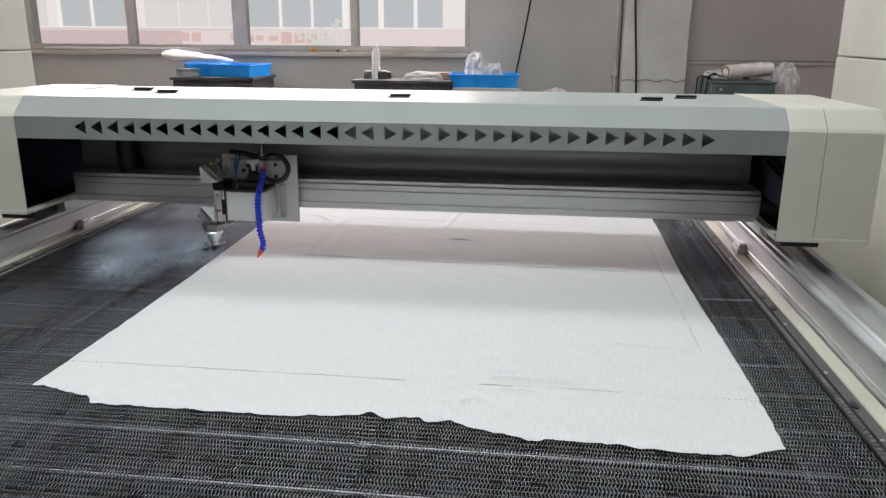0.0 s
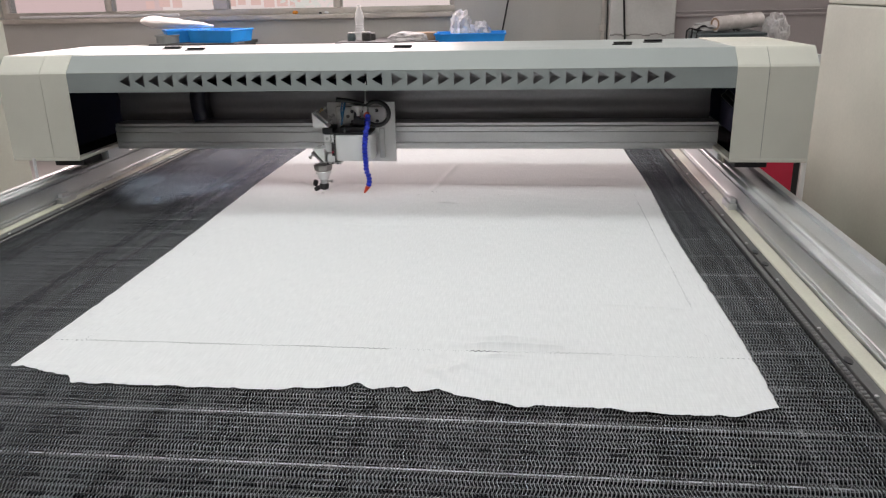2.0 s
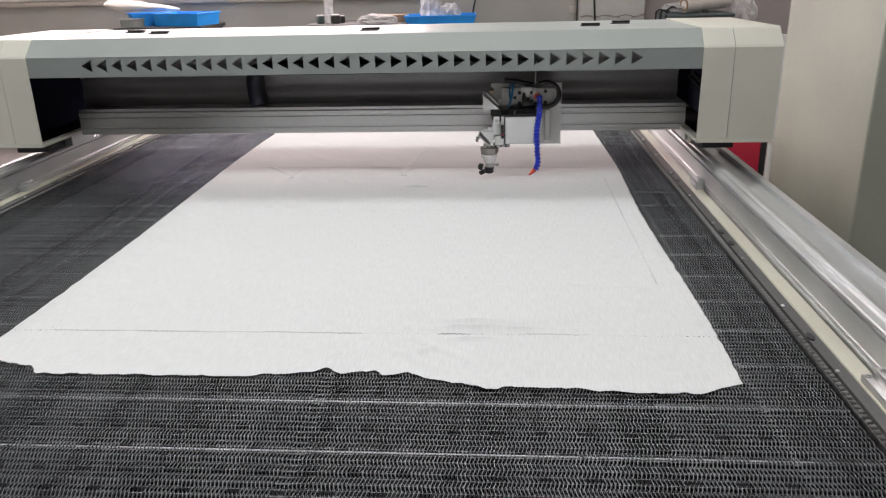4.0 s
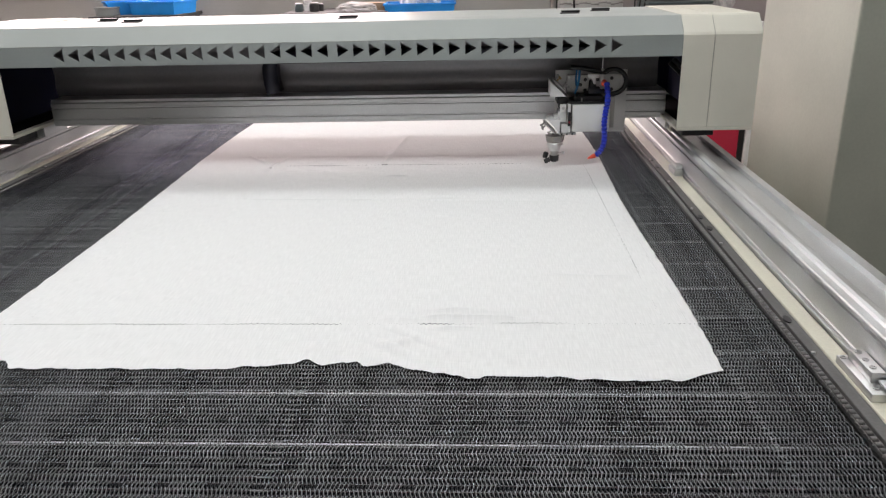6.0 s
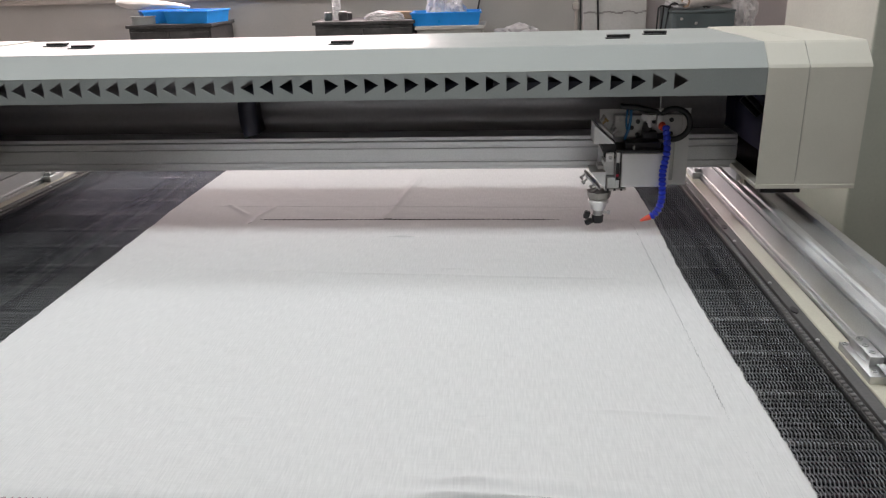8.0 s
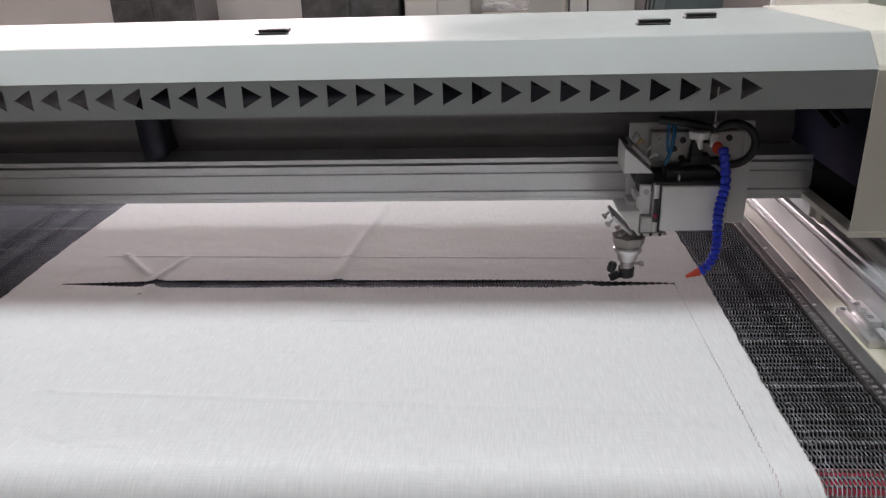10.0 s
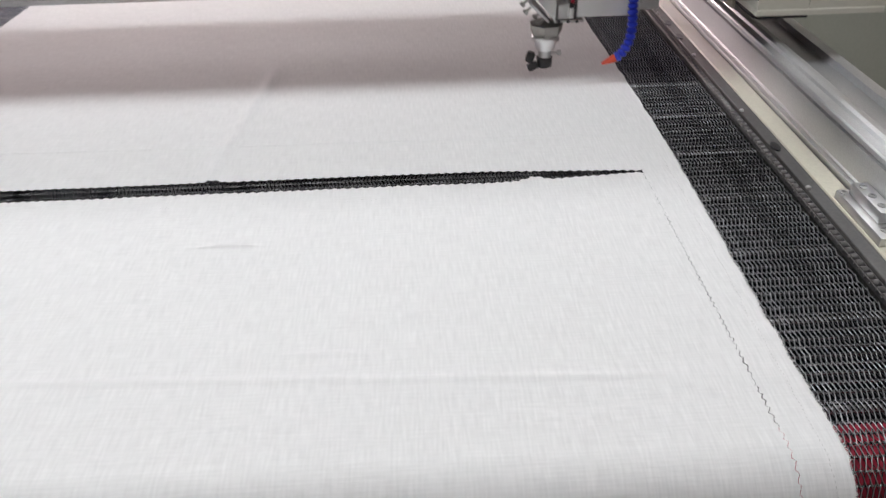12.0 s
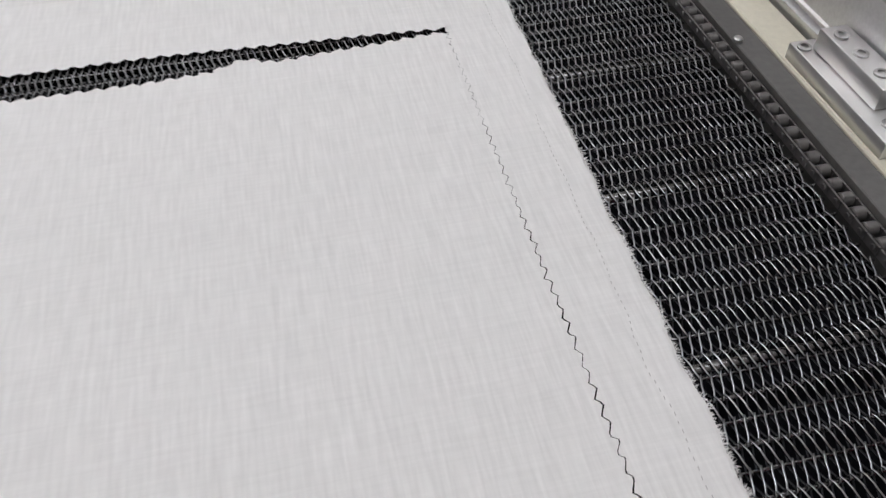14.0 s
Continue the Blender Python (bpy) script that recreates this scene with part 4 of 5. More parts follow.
def head():
    """The cutting head; its origin runs along the beam."""
    plate = prism(Bm(), [(-1.000, B + .125), (-1.000, B + .338), (-.738, B + .338), (-.738, B + .109), (-.86, B + .109), (-.86, B + .125)], "y", 2.406, 2.414)
    hd = empty("cutting_head", "silver and white laser cutting head with mirrors and blue hose", "cutting head")
    part("back_plate", plate, WHITE_PLATE, hd, "white coated back plate")
    P = lambda name, bm, m, label="", smooth=False: part(name, bm, m, hd, label, smooth)
    P("slide_block", box(Bm(), -.99, -.80, 2.4142, 2.447, B + .155, B + .246, .003), ALU)
    bmx = box(Bm(), -.948, -.813, 2.290, 2.4055, B + .133, B + .232, .006)
    P("housing", bmx, WHITE_PLATE, "white painted sensor housing", True)
    P("housing_side", box(Bm(), -.962, -.9515, 2.292, 2.395, B + .131, B + .235, .002), WHITE_PLATE)
    P("slotted_plate", box(box(Bm(), -.800, -.780, 2.395, 2.4055, B + .125, B + .24, .002), -.796, -.784, 2.392, 2.3949, B + .15, B + .22), STEEL, "slotted steel plate")
    # upper bracket with its plates and bolts
    P("bracket", box(Bm(), -.96, -.767, 2.372, 2.4055, B + .262, B + .325, .002), mat("pale_grey_bracket", (.55, .55, .54), .4, stain=.08, stain_scale=30), "steel mounting bracket")
    for x, z in ((-.945, .315), (-.945, .275), (-.895, .308), (-.895, .270), (-.850, .308), (-.850, .270), (-.800, .312), (-.800, .272), (-.912, .29)):
        P("bolt", lathe(Bm(), [(.0065, 0), (.0065, .004), (.0035, .004), (.0035, .001)], (x, 2.3718, B + z), 12, pose(0, 0, 0, 90, 0, 0)), BLACK if x > -.93 else STEEL, smooth=True)
    P("knob", lathe(Bm(), [(.008, -.022), (.008, 0), (.021, .001), (.022, .012), (.020, .016)], (-.868, 2.345, B + .318), 20), WHITE_PLATE, "white round adjusting knob", True)
    P("valve", box(lathe(Bm(), [(.013, -.02), (.014, .0), (.011, .018)], (-.872, 2.35, B + .292), 14), -.885, -.845, 2.335, 2.365, B + .262, B + .285, .003), BLACK, "black air valve", True)
    P("motor", box(Bm(), -.935, -.835, 2.315, 2.37, B + .2325, B + .258, .004), BLACK, "black motor body", True)
    P("hook", prism(Bm(), [(-.955, B + .236), (-.915, B + .236), (-.915, B + .252), (-.911, B + .252), (-.911, B + .232), (-.955, B + .232)], "y", 2.30, 2.315), STEEL, "bent steel hook")
    # mirror mounts: triangular plates with brass and steel screws
    for x, z, w, h, nm in ((-1.028, .262, .058, .053, "upper"), (-1.035, .128, .044, .052, "lower")):
        tri = [(x, B + z), (x + w, B + z), (x, B + z + h)] if nm == "upper" else [(x, B + z + h), (x + w, B + z + h), (x + w, B + z)]
        mm = P("mirror_mount", prism(Bm(), tri, "y", 2.285, 2.372), WHITE_PLATE, "white triangular mirror mount")
        cx, cz = (x + w * .55, B + z + h * .62) if nm == "upper" else (x + w * .32, B + z + h * .38)
        dirn = 45 if nm == "upper" else -135
        part("mirror_plate", box(Bm(), -.029, .029, -.036, .036, .0, .007, .002, Matrix.Translation((cx, 2.33, cz)) @ pose(0, 0, 0, 0, dirn, 0)), STEEL, mm, "steel mirror plate")
        for k in (-.020, .020):
            for yk in (-.026, .026):
                part("thumb_screw", lathe(Bm(), [(.003, .009), (.003, .02), (.0065, .0205), (.0065, .027)], (0, 0, 0), 10, Matrix.Translation((cx, 2.33, cz)) @ pose(0, 0, 0, 0, dirn, 0) @ Matrix.Translation((k, yk, 0))), mat("brass_screw", (.45, .34, .18), .3, metal=1) if k < 0 and nm == "upper" and yk < 0 else STEEL, mm, smooth=True)
    # light path tubes between the mirrors
    P("beam_tube", lathe(Bm(), [(.019, 0), (.019, .010), (.013, .0101), (.013, .002)], (-.983, 2.345, B + .250), 18, pose(0, 0, 0, 90, 0, 20)), BLACK, "black lens ring", True)
    P("beam_tube", lathe(Bm(), [(.020, 0), (.020, .014), (.014, .0141), (.014, .002)], (-.972, 2.335, B + .225), 18, pose(0, 0, 0, 90, 0, -20)), BLACK, "black lens ring", True)
    P("side_arm", box(box(box(Bm(), -.995, -.965, 2.31, 2.375, B + .165, B + .205, .002), -1.010, -.985, 2.32, 2.37, B + .178, B + .19, .002), -.985, -.955, 2.30, 2.37, B + .126, B + .16, .003), WHITE_PLATE, "white cranked side arm", True)
    P("side_slot", box(Bm(), -.9625, -.953, 2.288, 2.2915, B + .155, B + .205), BLACK)
    lens = P("lens_block", box(Bm(), -.9905, -.968, 2.296, 2.3095, B + .206, B + .232, .002), WHITE_PLATE, "white lens clamp with a screw", True)
    part("screw", lathe(Bm(), [(.0055, 0), (.0055, .003), (.003, .003), (.003, .0008)], (-.979, 2.2958, B + .219), 12, pose(0, 0, 0, 90, 0, 0)), STEEL, lens, smooth=True)
    P("lens_seat", box(Bm(), -1.000, -.962, 2.31, 2.40, B + .232, B + .256, .003), BLACK, "black lens carrier", True)
    P("red_button", lathe(Bm(), [(.004, 0), (.004, .004), (.003, .005)], (-.958, 2.2875, B + .170), 10, pose(0, 0, 0, 90, 0, 0)), RED, "small red push button", True)
    P("edge_trim", box(Bm(), -.9515, -.9485, 2.2885, 2.2915, B + .132, B + .234), BLACK, "black joint along the housing")
    P("rail_carriage", box(Bm(), -.962, -.815, 2.2925, 2.404, B + .2335, B + .2405, .001), BLACK, "black cover on the sensor housing")
    for k in range(3):
        P("foot_screw", lathe(Bm(), [(.0035, 0), (.0035, .0015), (.002, .002)], (-.982 + .019 * k, 2.2948, B + .125), 10, pose(0, 0, 0, 90, 0, 0)), BLACK)
    P("plug", box(Bm(), -.79, -.772, 2.393, 2.4055, B + .255, B + .285, .002), BLACK, "black cable plug", True)
    P("spring", lathe(Bm(), [(.005, 0), (.0065, .004), (.005, .008), (.0065, .012), (.005, .016), (.0065, .020), (.005, .024)], (-.794, 2.388, B + .29), 12), STEEL, "steel spring", True)
    P("foot_plate", box(Bm(), -.992, -.930, 2.295, 2.36, B + .1215, B + .1285, .002), STEEL, "flat steel foot plate", True)
    # nozzle
    noz = P("nozzle", lathe(Bm(), [(.020, .062), (.021, .068), (.024, .082), (.030, .0835), (.0305, .090), (.027, .094)], (-1.006, 2.310, B), 24), ALU_POLISH, "turned metal nozzle", True)
    part("collar", lathe(Bm(), [(.030, .0945), (.034, .1), (.036, .118), (.030, .1185)], (-1.006, 2.310, B), 7, None), BRONZE, noz, "dark bronze collar")
    part("neck", lathe(Bm(), [(.014, .045), (.014, .0615)], (-1.006, 2.310, B), 18), STEEL, noz, smooth=True)
    part("tip", lathe(Bm(), [(.010, .020), (.0165, .024), (.0175, .044), (.014, .0449)], (-1.006, 2.310, B), 18), BLACK, noz, "black nozzle tip", True)
    part("side_fitting", lathe(Bm(), [(.0085, 0), (.0095, .016), (.0075, .022)], (-1.022, 2.305, B + .030), 12, pose(0, 0, 0, 0, -115, 0) @ pose(0, 0, 0, 0, 0, 0)), BLACK, noz, "black air fitting", True)
    part("fitting_elbow", lathe(Bm(), [(.0075, 0), (.0095, .006), (.0095, .018), (.0075, .022)], (-1.041, 2.305, B + .036), 12, pose(0, 0, 0, 0, 15, 0)), BLACK, noz, smooth=True)
    part("set_screw", lathe(Bm(), [(.003, 0), (.003, .014), (.006, .0142), (.006, .022)], (-.993, 2.308, B + .053), 10, pose(0, 0, 0, 0, 90, 0)), STEEL, noz, smooth=True)
    # hoses
    arc = [(-.798 + .047 * math.cos(a), 2.352, B + .303 + .044 * math.sin(a)) for a in [math.radians(d) for d in range(135, -131, -12)]]
    arc = [(-.95, 2.36, B + .355), (-.90, 2.356, B + .35)] + arc + [(-.87, 2.352, B + .266), (-.90, 2.352, B + .258)]
    P("black_hose", tube(Bm(), arc, .0085, 10), BLACK, "black curved cable hose", True)
    P("air_tube", tube(Bm(), [(-.918, 2.360, B + .345), (-.920, 2.345, B + .325), (-.925, 2.338, B + .295), (-.934, 2.345, B + .262)], .0042, 8), BLUE_TUBE, "translucent blue air tube", True)
    P("air_tube", tube(Bm(), [(-.928, 2.360, B + .345), (-.932, 2.348, B + .32), (-.930, 2.345, B + .29)], .0030, 8), BLUE_TUBE, "translucent blue air tube", True)
    P("thin_tube", tube(Bm(), [(-.836, 2.36, B + .42), (-.838, 2.352, B + .37), (-.838, 2.35, B + .335)], .0016, 6), WHITE_PLATE, "thin clear tube")
    P("hose_fitting", box(lathe(Bm(), [(.005, .0), (.005, .018), (.003, .02)], (-.838, 2.35, B + .330), 10), -.847, -.829, 2.338, 2.362, B + .300, B + .330, .003), STEEL, "metal hose fitting", True)
    P("hose_cap", lathe(Bm(), [(.010, 0), (.0115, .012), (.009, .016)], (-.832, 2.342, B + .304), 14, pose(0, 0, 0, 120, 0, 0)), ORANGE, "orange hose cap", True)

    def beads(bm, pts):
        for a, b in zip(pts, pts[1:]):
            a, b = Vector(a), Vector(b)
            q = (b - a).to_track_quat("Z", "Y").to_matrix().to_4x4()
            ll = (b - a).length
            lathe(bm, [(.0064, 0), (.0102, ll * .2), (.0110, ll * .55), (.0078, ll * .95), (.0062, ll)], a, 12, q)
        return bm
    up = [(-.825 - .0006 * i + .003 * math.sin(i * .5), 2.322 - .048 * min(1, i / 5) + .002 * math.sin(i * .7), B + .304 - .0126 * i) for i in range(17)]
    hose = new("jointed_hose")
    hose.parent = hd
    tagged(hose, "blue jointed coolant hose")
    for a_, b_ in zip(up, up[1:]):
        part("hose_joint", beads(Bm(), [a_, b_]), BLUE_HOSE, hose, "", True)
    # lower hose: its own piece, swings about its upper joint
    lo = [(0, 0, 0), (-.002, -.001, -.0125), (-.006, -.002, -.0245), (-.012, -.003, -.0355), (-.020, -.004, -.0445), (-.030, -.005, -.0505)]
    low = P("lower_hose", beads(Bm(), lo), BLUE_HOSE, "blue jointed coolant hose end", True)
    part("hose_tip", lathe(Bm(), [(.0085, 0), (.0085, .006), (.0030, .030), (.0022, .030)], (-.030, -.005, -.0505), 12, pose(0, 0, 0, 0, -113, 0)), ORANGE, low, "orange hose tip", True)
    return hd, low, up[-1]


HEAD_OB, LOW_HOSE, HOSE_JOINT = head()


CABLE_PLASTIC = mat("blue_black_chain_plastic", (.007, .008, .020), .45)


def drag_loop(g):
    """The flat black cable chain that trails the head inside the gantry."""
    ts = [math.radians(a) for a in range(90, 181, 15)]
    path = [(.73, .399), (.3, .397)] + [(.034 * math.cos(a), .346 + .052 * math.sin(a)) for a in ts] + [(-.032, .30), (-.024, .262)]
    bm = Bm()
    for (xa, za), (xb, zb) in zip(path, path[1:]):
        vs = [bm.verts.new((x, y, z + B)) for x, z in ((xa, za), (xb, zb)) for y in (2.440, 2.530)]
        bm.faces.new((vs[0], vs[1], vs[3], vs[2]))
    bmesh.ops.remove_doubles(bm, verts=bm.verts, dist=1e-5)
    ob = part("cable_chain", bm, CABLE_PLASTIC, g, "black flat cable chain loop", True)
    md = ob.modifiers.new("thickness", "SOLIDIFY")
    md.thickness, md.offset = .044, 0
    return ob


DRAG_OB = drag_loop(GANTRY_OB)
# the run of the same chain that the head pulls along
part("cable_run", box(Bm(), -1.33, -.86, 2.4425, 2.5275, B + .379, B + .4175, .003), CABLE_PLASTIC, HEAD_OB, "black flat cable chain run")


# ---- things along the north wall ----
def tray(label, at, lx, ly, h, turn=0.0):
    """An open plastic tray with sloping sides and a rim."""
    t = empty("plastic_tray", label, "tray", "blue trays", at)
    t.rotation_euler = (0, 0, radians(turn))
    bm = Bm()
    th = .006
    a, b = lx / 2, ly / 2
    k = .93
    rings = [(a * k, b * k, 0), (a, b, h), (a - th, b - th, h), (a * k - th, b * k - th, th)]
    made = [[bm.verts.new((sx * x, sy * y, z)) for sx, sy in ((-1, -1), (1, -1), (1, 1), (-1, 1))] for x, y, z in rings]
    for p, q in zip(made, made[1:]):
        for i in range(4):
            bm.faces.new((p[i], p[(i + 1) % 4], q[(i + 1) % 4], q[i]))
    bm.faces.new(made[0][::-1])
    bm.faces.new(made[-1])
    part("tray_body", bm, TRAY, t)
    bm = Bm()
    for s in (-1, 1):
        box(bm, -a - .008, a + .008, s * b - .006, s * b + .006, h - .012, h + .003, .002)
        box(bm, s * a - .006, s * a + .006, -b + .007, b - .007, h - .012, h + .003, .002)
    part("rim", bm, TRAY, t)
    return t


def cabinet(label, xa, xb, ya, yb, top, material):
    c = empty("cabinet", label, "cabinet", at=((xa + xb) / 2, (ya + yb) / 2, 0))
    w, d = (xb - xa) / 2, (yb - ya) / 2
    part("body", box(Bm(), -w, w, -d, d, .05, top - .03, .006), material, c)
    part("worktop", box(Bm(), -w - .02, w + .02, -d - .02, d + .01, top - .0295, top, .005), material, c)
    part("plinth", box(Bm(), -w + .03, w - .03, -d + .03, d, 0, .0495), BLACK, c)
    for s in (-1, 1):
        dr = part("door", box(Bm(), *sorted((s * .006, s * (w - .01))), -d - .018, -d - .001, .08, top - .06, .003), material, c)
        part("handle", box(Bm(), s * .05 - .006, s * .05 + .006, -d - .034, -d - .0185, top * .5, top * .5 + .12, .003), STEEL, dr)
    return c


def north_side():
    T1, T2 = B + .350, B + .341
    cabinet("worn black lacquered cabinet against the wall", -3.21, -2.47, 6.62, 7.2, T1, DARK_BOX)
    cabinet("worn black lacquered cabinet with dusty top", -1.55, -.70, 6.65, 7.2, T2, DARK_BOX)
    cabinet("low grey cabinet under a blue tray", -.66, -.10, 6.65, 7.2, B + .285, WALL)
    tray("blue plastic tray on a black cabinet", (-2.66, 6.84, T1 + .001), .44, .36, .105, -12)
    tray("blue plastic tray half covered by white foam", (-3.02, 6.90, T1 + .001), .34, .28, .105, 32)
    tray("blue plastic tray holding clear bags", (-.42, 6.88, B + .286), .60, .38, .108, 2)
    # folded white foam on the tray
    bm = Bm()
    pts = [(-3.37 + .66 * (i / 16), 6.82 + .012 * math.sin(i * .8), T1 + .185 - .050 * (i / 16) ** 1.3 + .004 * math.sin(i * 1.1)) for i in range(17)]
    tube(bm, pts, .05, 16, [.022, .046, .058, .062] + [.062 - .046 * (i / 12) ** .8 + .003 * math.sin(i * 2.1) for i in range(12)] + [.008])
    bmesh.ops.scale(bm, vec=(1, 1.9, .86), space=Matrix.Translation((0, -6.83, -(T1 + .17))), verts=bm.verts)
    thing("foam_roll", bm, FOAM, "white foam sheet rolled loosely over a tray", "foam", smooth=True)
    thing("paint_pot", lathe(Bm(), [(.10, 0), (.10, .055), (.108, .06), (.108, .07)], (-3.11, 6.73, T1 + .001), 24), PAINT_DARK, "flat grey pot on a black cabinet", "pot", smooth=True)
    # clear water bottle
    bo = empty("water_bottle", "clear plastic water bottle with ribbed body", "bottle", at=(-1.39, 6.84, T2 + .001))
    rings = [(.030, 0), (.040, .006), (.040, .03)]
    for k in range(5):
        rings += [(.040, .045 + k * .022), (.036, .056 + k * .022)]
    rings += [(.040, .165), (.040, .20), (.030, .245), (.016, .268), (.016, .28)]
    part("body", lathe(Bm(), rings, seg=24), CLEAR, bo, smooth=True)
    part("cap", lathe(Bm(), [(.018, .281), (.018, .298), (.016, .300)], seg=18), WHITE_PLATE, bo, smooth=True)
    for k, (x, y, r, h) in enumerate(((-1.46, 6.80, .036, .07), (-1.325, 6.79, .042, .075), (-1.30, 6.90, .035, .06))):
        j = empty("glass_jar", "small smoky jar with a dark lid", "jar", "jars", (x, y, T2 + .001))
        part("jar_body", lathe(Bm(), [(r * .9, 0), (r, .006), (r, h * .8), (r * .85, h * .9)], seg=18), DARK_BOX if k else TEAL, j, smooth=True)
        part("lid", lathe(Bm(), [(r * .9, h * .9), (r * .92, h), (r * .8, h * 1.02)], seg=18), STEEL, j, smooth=True)
    thing("cardboard_box", box(Bm(), -.93, -.72, 6.80, 6.95, T2 + .001, T2 + .062, .004), CARD, "small brown cardboard box on a cabinet", "box")
    random.seed(9)

    def crumple(name, at, size, label):
        bm = Bm()
        bmesh.ops.create_icosphere(bm, subdivisions=4, radius=1)
        for v in bm.verts:
            n_ = v.co.normalized()
            d = 1 + .35 * noise.noise(n_ * 2.1 + Vector(at)) + .22 * abs(noise.noise(n_ * 6 + Vector(at)))
            v.co = Vector((n_.x * size[0] * d, n_.y * size[1] * d, max(-size[2] * .8, n_.z * size[2] * d)))
        bmesh.ops.translate(bm, vec=(at[0], at[1], at[2] + size[2] * .8), verts=bm.verts)
        thing(name, bm, FILM, label, "plastic bag", smooth=False)
    crumple("plastic_bag", (-.50, 6.88, B + .295), (.09, .10, .15), "crumpled clear plastic bag standing in a tray")
    crumple("plastic_bag", (-.34, 6.86, B + .295), (.10, .10, .10), "crumpled clear plastic bag in a tray")
    crumple("plastic_bag", (-.95, 6.72, T2 - .02), (.16, .05, .05), "thin clear film on a cabinet top")
    crumple("plastic_bag", (.20, 6.95, B + .10), (.20, .12, .09), "crumpled grey film against the wall")
    thing("stool", box(box(box(Bm(), 0.0, .40, 6.80, 7.14, B + .06, B + .10, .004), .02, .06, 6.82, 6.86, 0, B + .059), .34, .38, 6.82, 7.1, 0, B + .059), FRAME, "plain grey work stand against the wall", "stand")
    thing("curtain_rod", tube(Bm(), [(-4.86 + 1.62 * i / 8, 7.315, B + .576 + .002 * math.sin(i * 2)) for i in range(9)], .014, 10), WHITE_PLATE, "white rod lying along the dusty window sill", "rod", smooth=True)
    # small objects on the sill
    zs = B + .5595
    for x, r, m, lab in ((-2.10, .022, mat("orange_rind", (.75, .28, .03), .5), "small orange ball on the window sill"), (-1.80, .016, WHITE_PLATE, "small white cap on the window sill"), (-1.86, .012, BLACK, "small dark cap on the window sill")):
        bm = Bm()
        bmesh.ops.create_uvsphere(bm, u_segments=14, v_segments=10, radius=r)
        bmesh.ops.scale(bm, vec=(1.3, 1, .8), verts=bm.verts)
        bmesh.ops.translate(bm, vec=(x, 7.315, zs + r * .8), verts=bm.verts)
        thing("sill_trinket", bm, m, lab, "trinket", smooth=True)
    # teal-grey machine with a film roll
    mc = empty("grey_machine", "teal-grey enamelled machine box against the wall", "machine", at=(1.735, 6.9, 0))
    part("body", box(Bm(), -.255, .255, -.28, .28, .05, B + .350, .012), TEAL, mc, smooth=True)
    part("lid", box(Bm(), -.26, .26, -.286, .286, B + .3505, B + .370, .006), TEAL, mc, smooth=True)
    part("foot", box(Bm(), -.24, .24, -.26, .26, 0, .0495), BLACK, mc)
    part("front_panel", box(Bm(), -.225, .24, -.292, -.2865, B + .10, B + .335, .003), TEAL, mc)
    for x in (-.06, .06):
        part("switch", lathe(Bm(), [(.012, 0), (.012, .006), (.008, .010)], (x - .12, -.2925, B + .285 - x * .3), 14, pose(0, 0, 0, 90, 0, 0)), STEEL, mc)
    bm = lathe(Bm(), [(.020, -.23), (.058, -.23), (.060, -.222), (.060, .222), (.058, .23), (.020, .23)], (1.80, 6.80, B + .450), 28, pose(0, 0, 0, 0, 87, 28))
    rl = thing("film_roll", bm, mat("pearly_film", (.70, .66, .64), .25, stain=.08, stain_scale=12), "roll of pearly plastic film on a machine", "roll", smooth=True)
    part("core", lathe(Bm(), [(.050, -.228), (.050, -.236), (.036, -.236), (.036, -.20)], (1.80, 6.80, B + .450), 20, pose(0, 0, 0, 0, 87, 28)), CARD, rl, "brown cardboard core")
    crumple("plastic_wrap", (2.10, 6.78, B + .20), (.10, .12, .17), "loose clear wrap hanging off the machine")
    crumple("plastic_wrap", (1.62, 6.80, B + .38), (.16, .10, .04), "crumpled dark film on the machine")
    random.seed(12)
    bm = Bm()
    for k in range(3):
        pts = [(1.38 + .05 * k + .34 * i / 16, 6.72 + .03 * k, B + .388 + .03 * math.sin(i / 16 * math.pi) + .012 * math.sin(i * 1.3 + k * 2)) for i in range(17)]
        tube(bm, [(1.37 + .03 * k, 6.70, B + .1)] + pts, .007, 6)
    thing("cable_bundle", bm, RUBBER, "loose black cables over the machine", "cable", smooth=True)
    # hanging cables
    thing("hanging_cable", tube(Bm(), [(.23 - .0333 * i + .006 * math.sin(i * .8), 7.28, 3.45 - i * .19) for i in range(15)], .008, 8), RUBBER, "black cable hanging from the ceiling", "cable", "hanging cables", smooth=True)
    thing("hanging_cable", tube(Bm(), [(.80 + .0115 * i + .010 * math.sin(i * .7), 7.19, 3.45 - i * .21) for i in range(15)], .009, 8), RUBBER, "black cable down the pilaster", "cable", "hanging cables", smooth=True)
    thing("hanging_cable", tube(Bm(), [(.785 + .004 * math.sin(i * .6), 7.30, 3.45 - i * .21) for i in range(15)], .005, 8), RUBBER, "dark cable beside the conduit", "cable", "hanging cables", smooth=True)
    # red crate behind the gantry
    cr = empty("red_crate", "red plastic crate standing on a dark box", "crate", at=(1.36, 4.5, 0))
    part("crate_body", box(Bm(), -.22, .20, -.16, .2, .201, B - .16, .008), CRATE, cr, smooth=True)
    part("side_band", box(Bm(), .2005, .24, -.14, .2, .201, B - .16, .006), BLACK, cr, "black side band")
    part("plinth", box(Bm(), -.25, .25, -.18, .24, 0, .20, .008), BLACK, cr)
    thing("white_pipe", lathe(Bm(), [(.018, .0), (.018, B + .39)], (1.585, 4.25, 0), 14), WHITE_PLATE, "slim white pipe standing beside the pillar", "pipe", smooth=True)
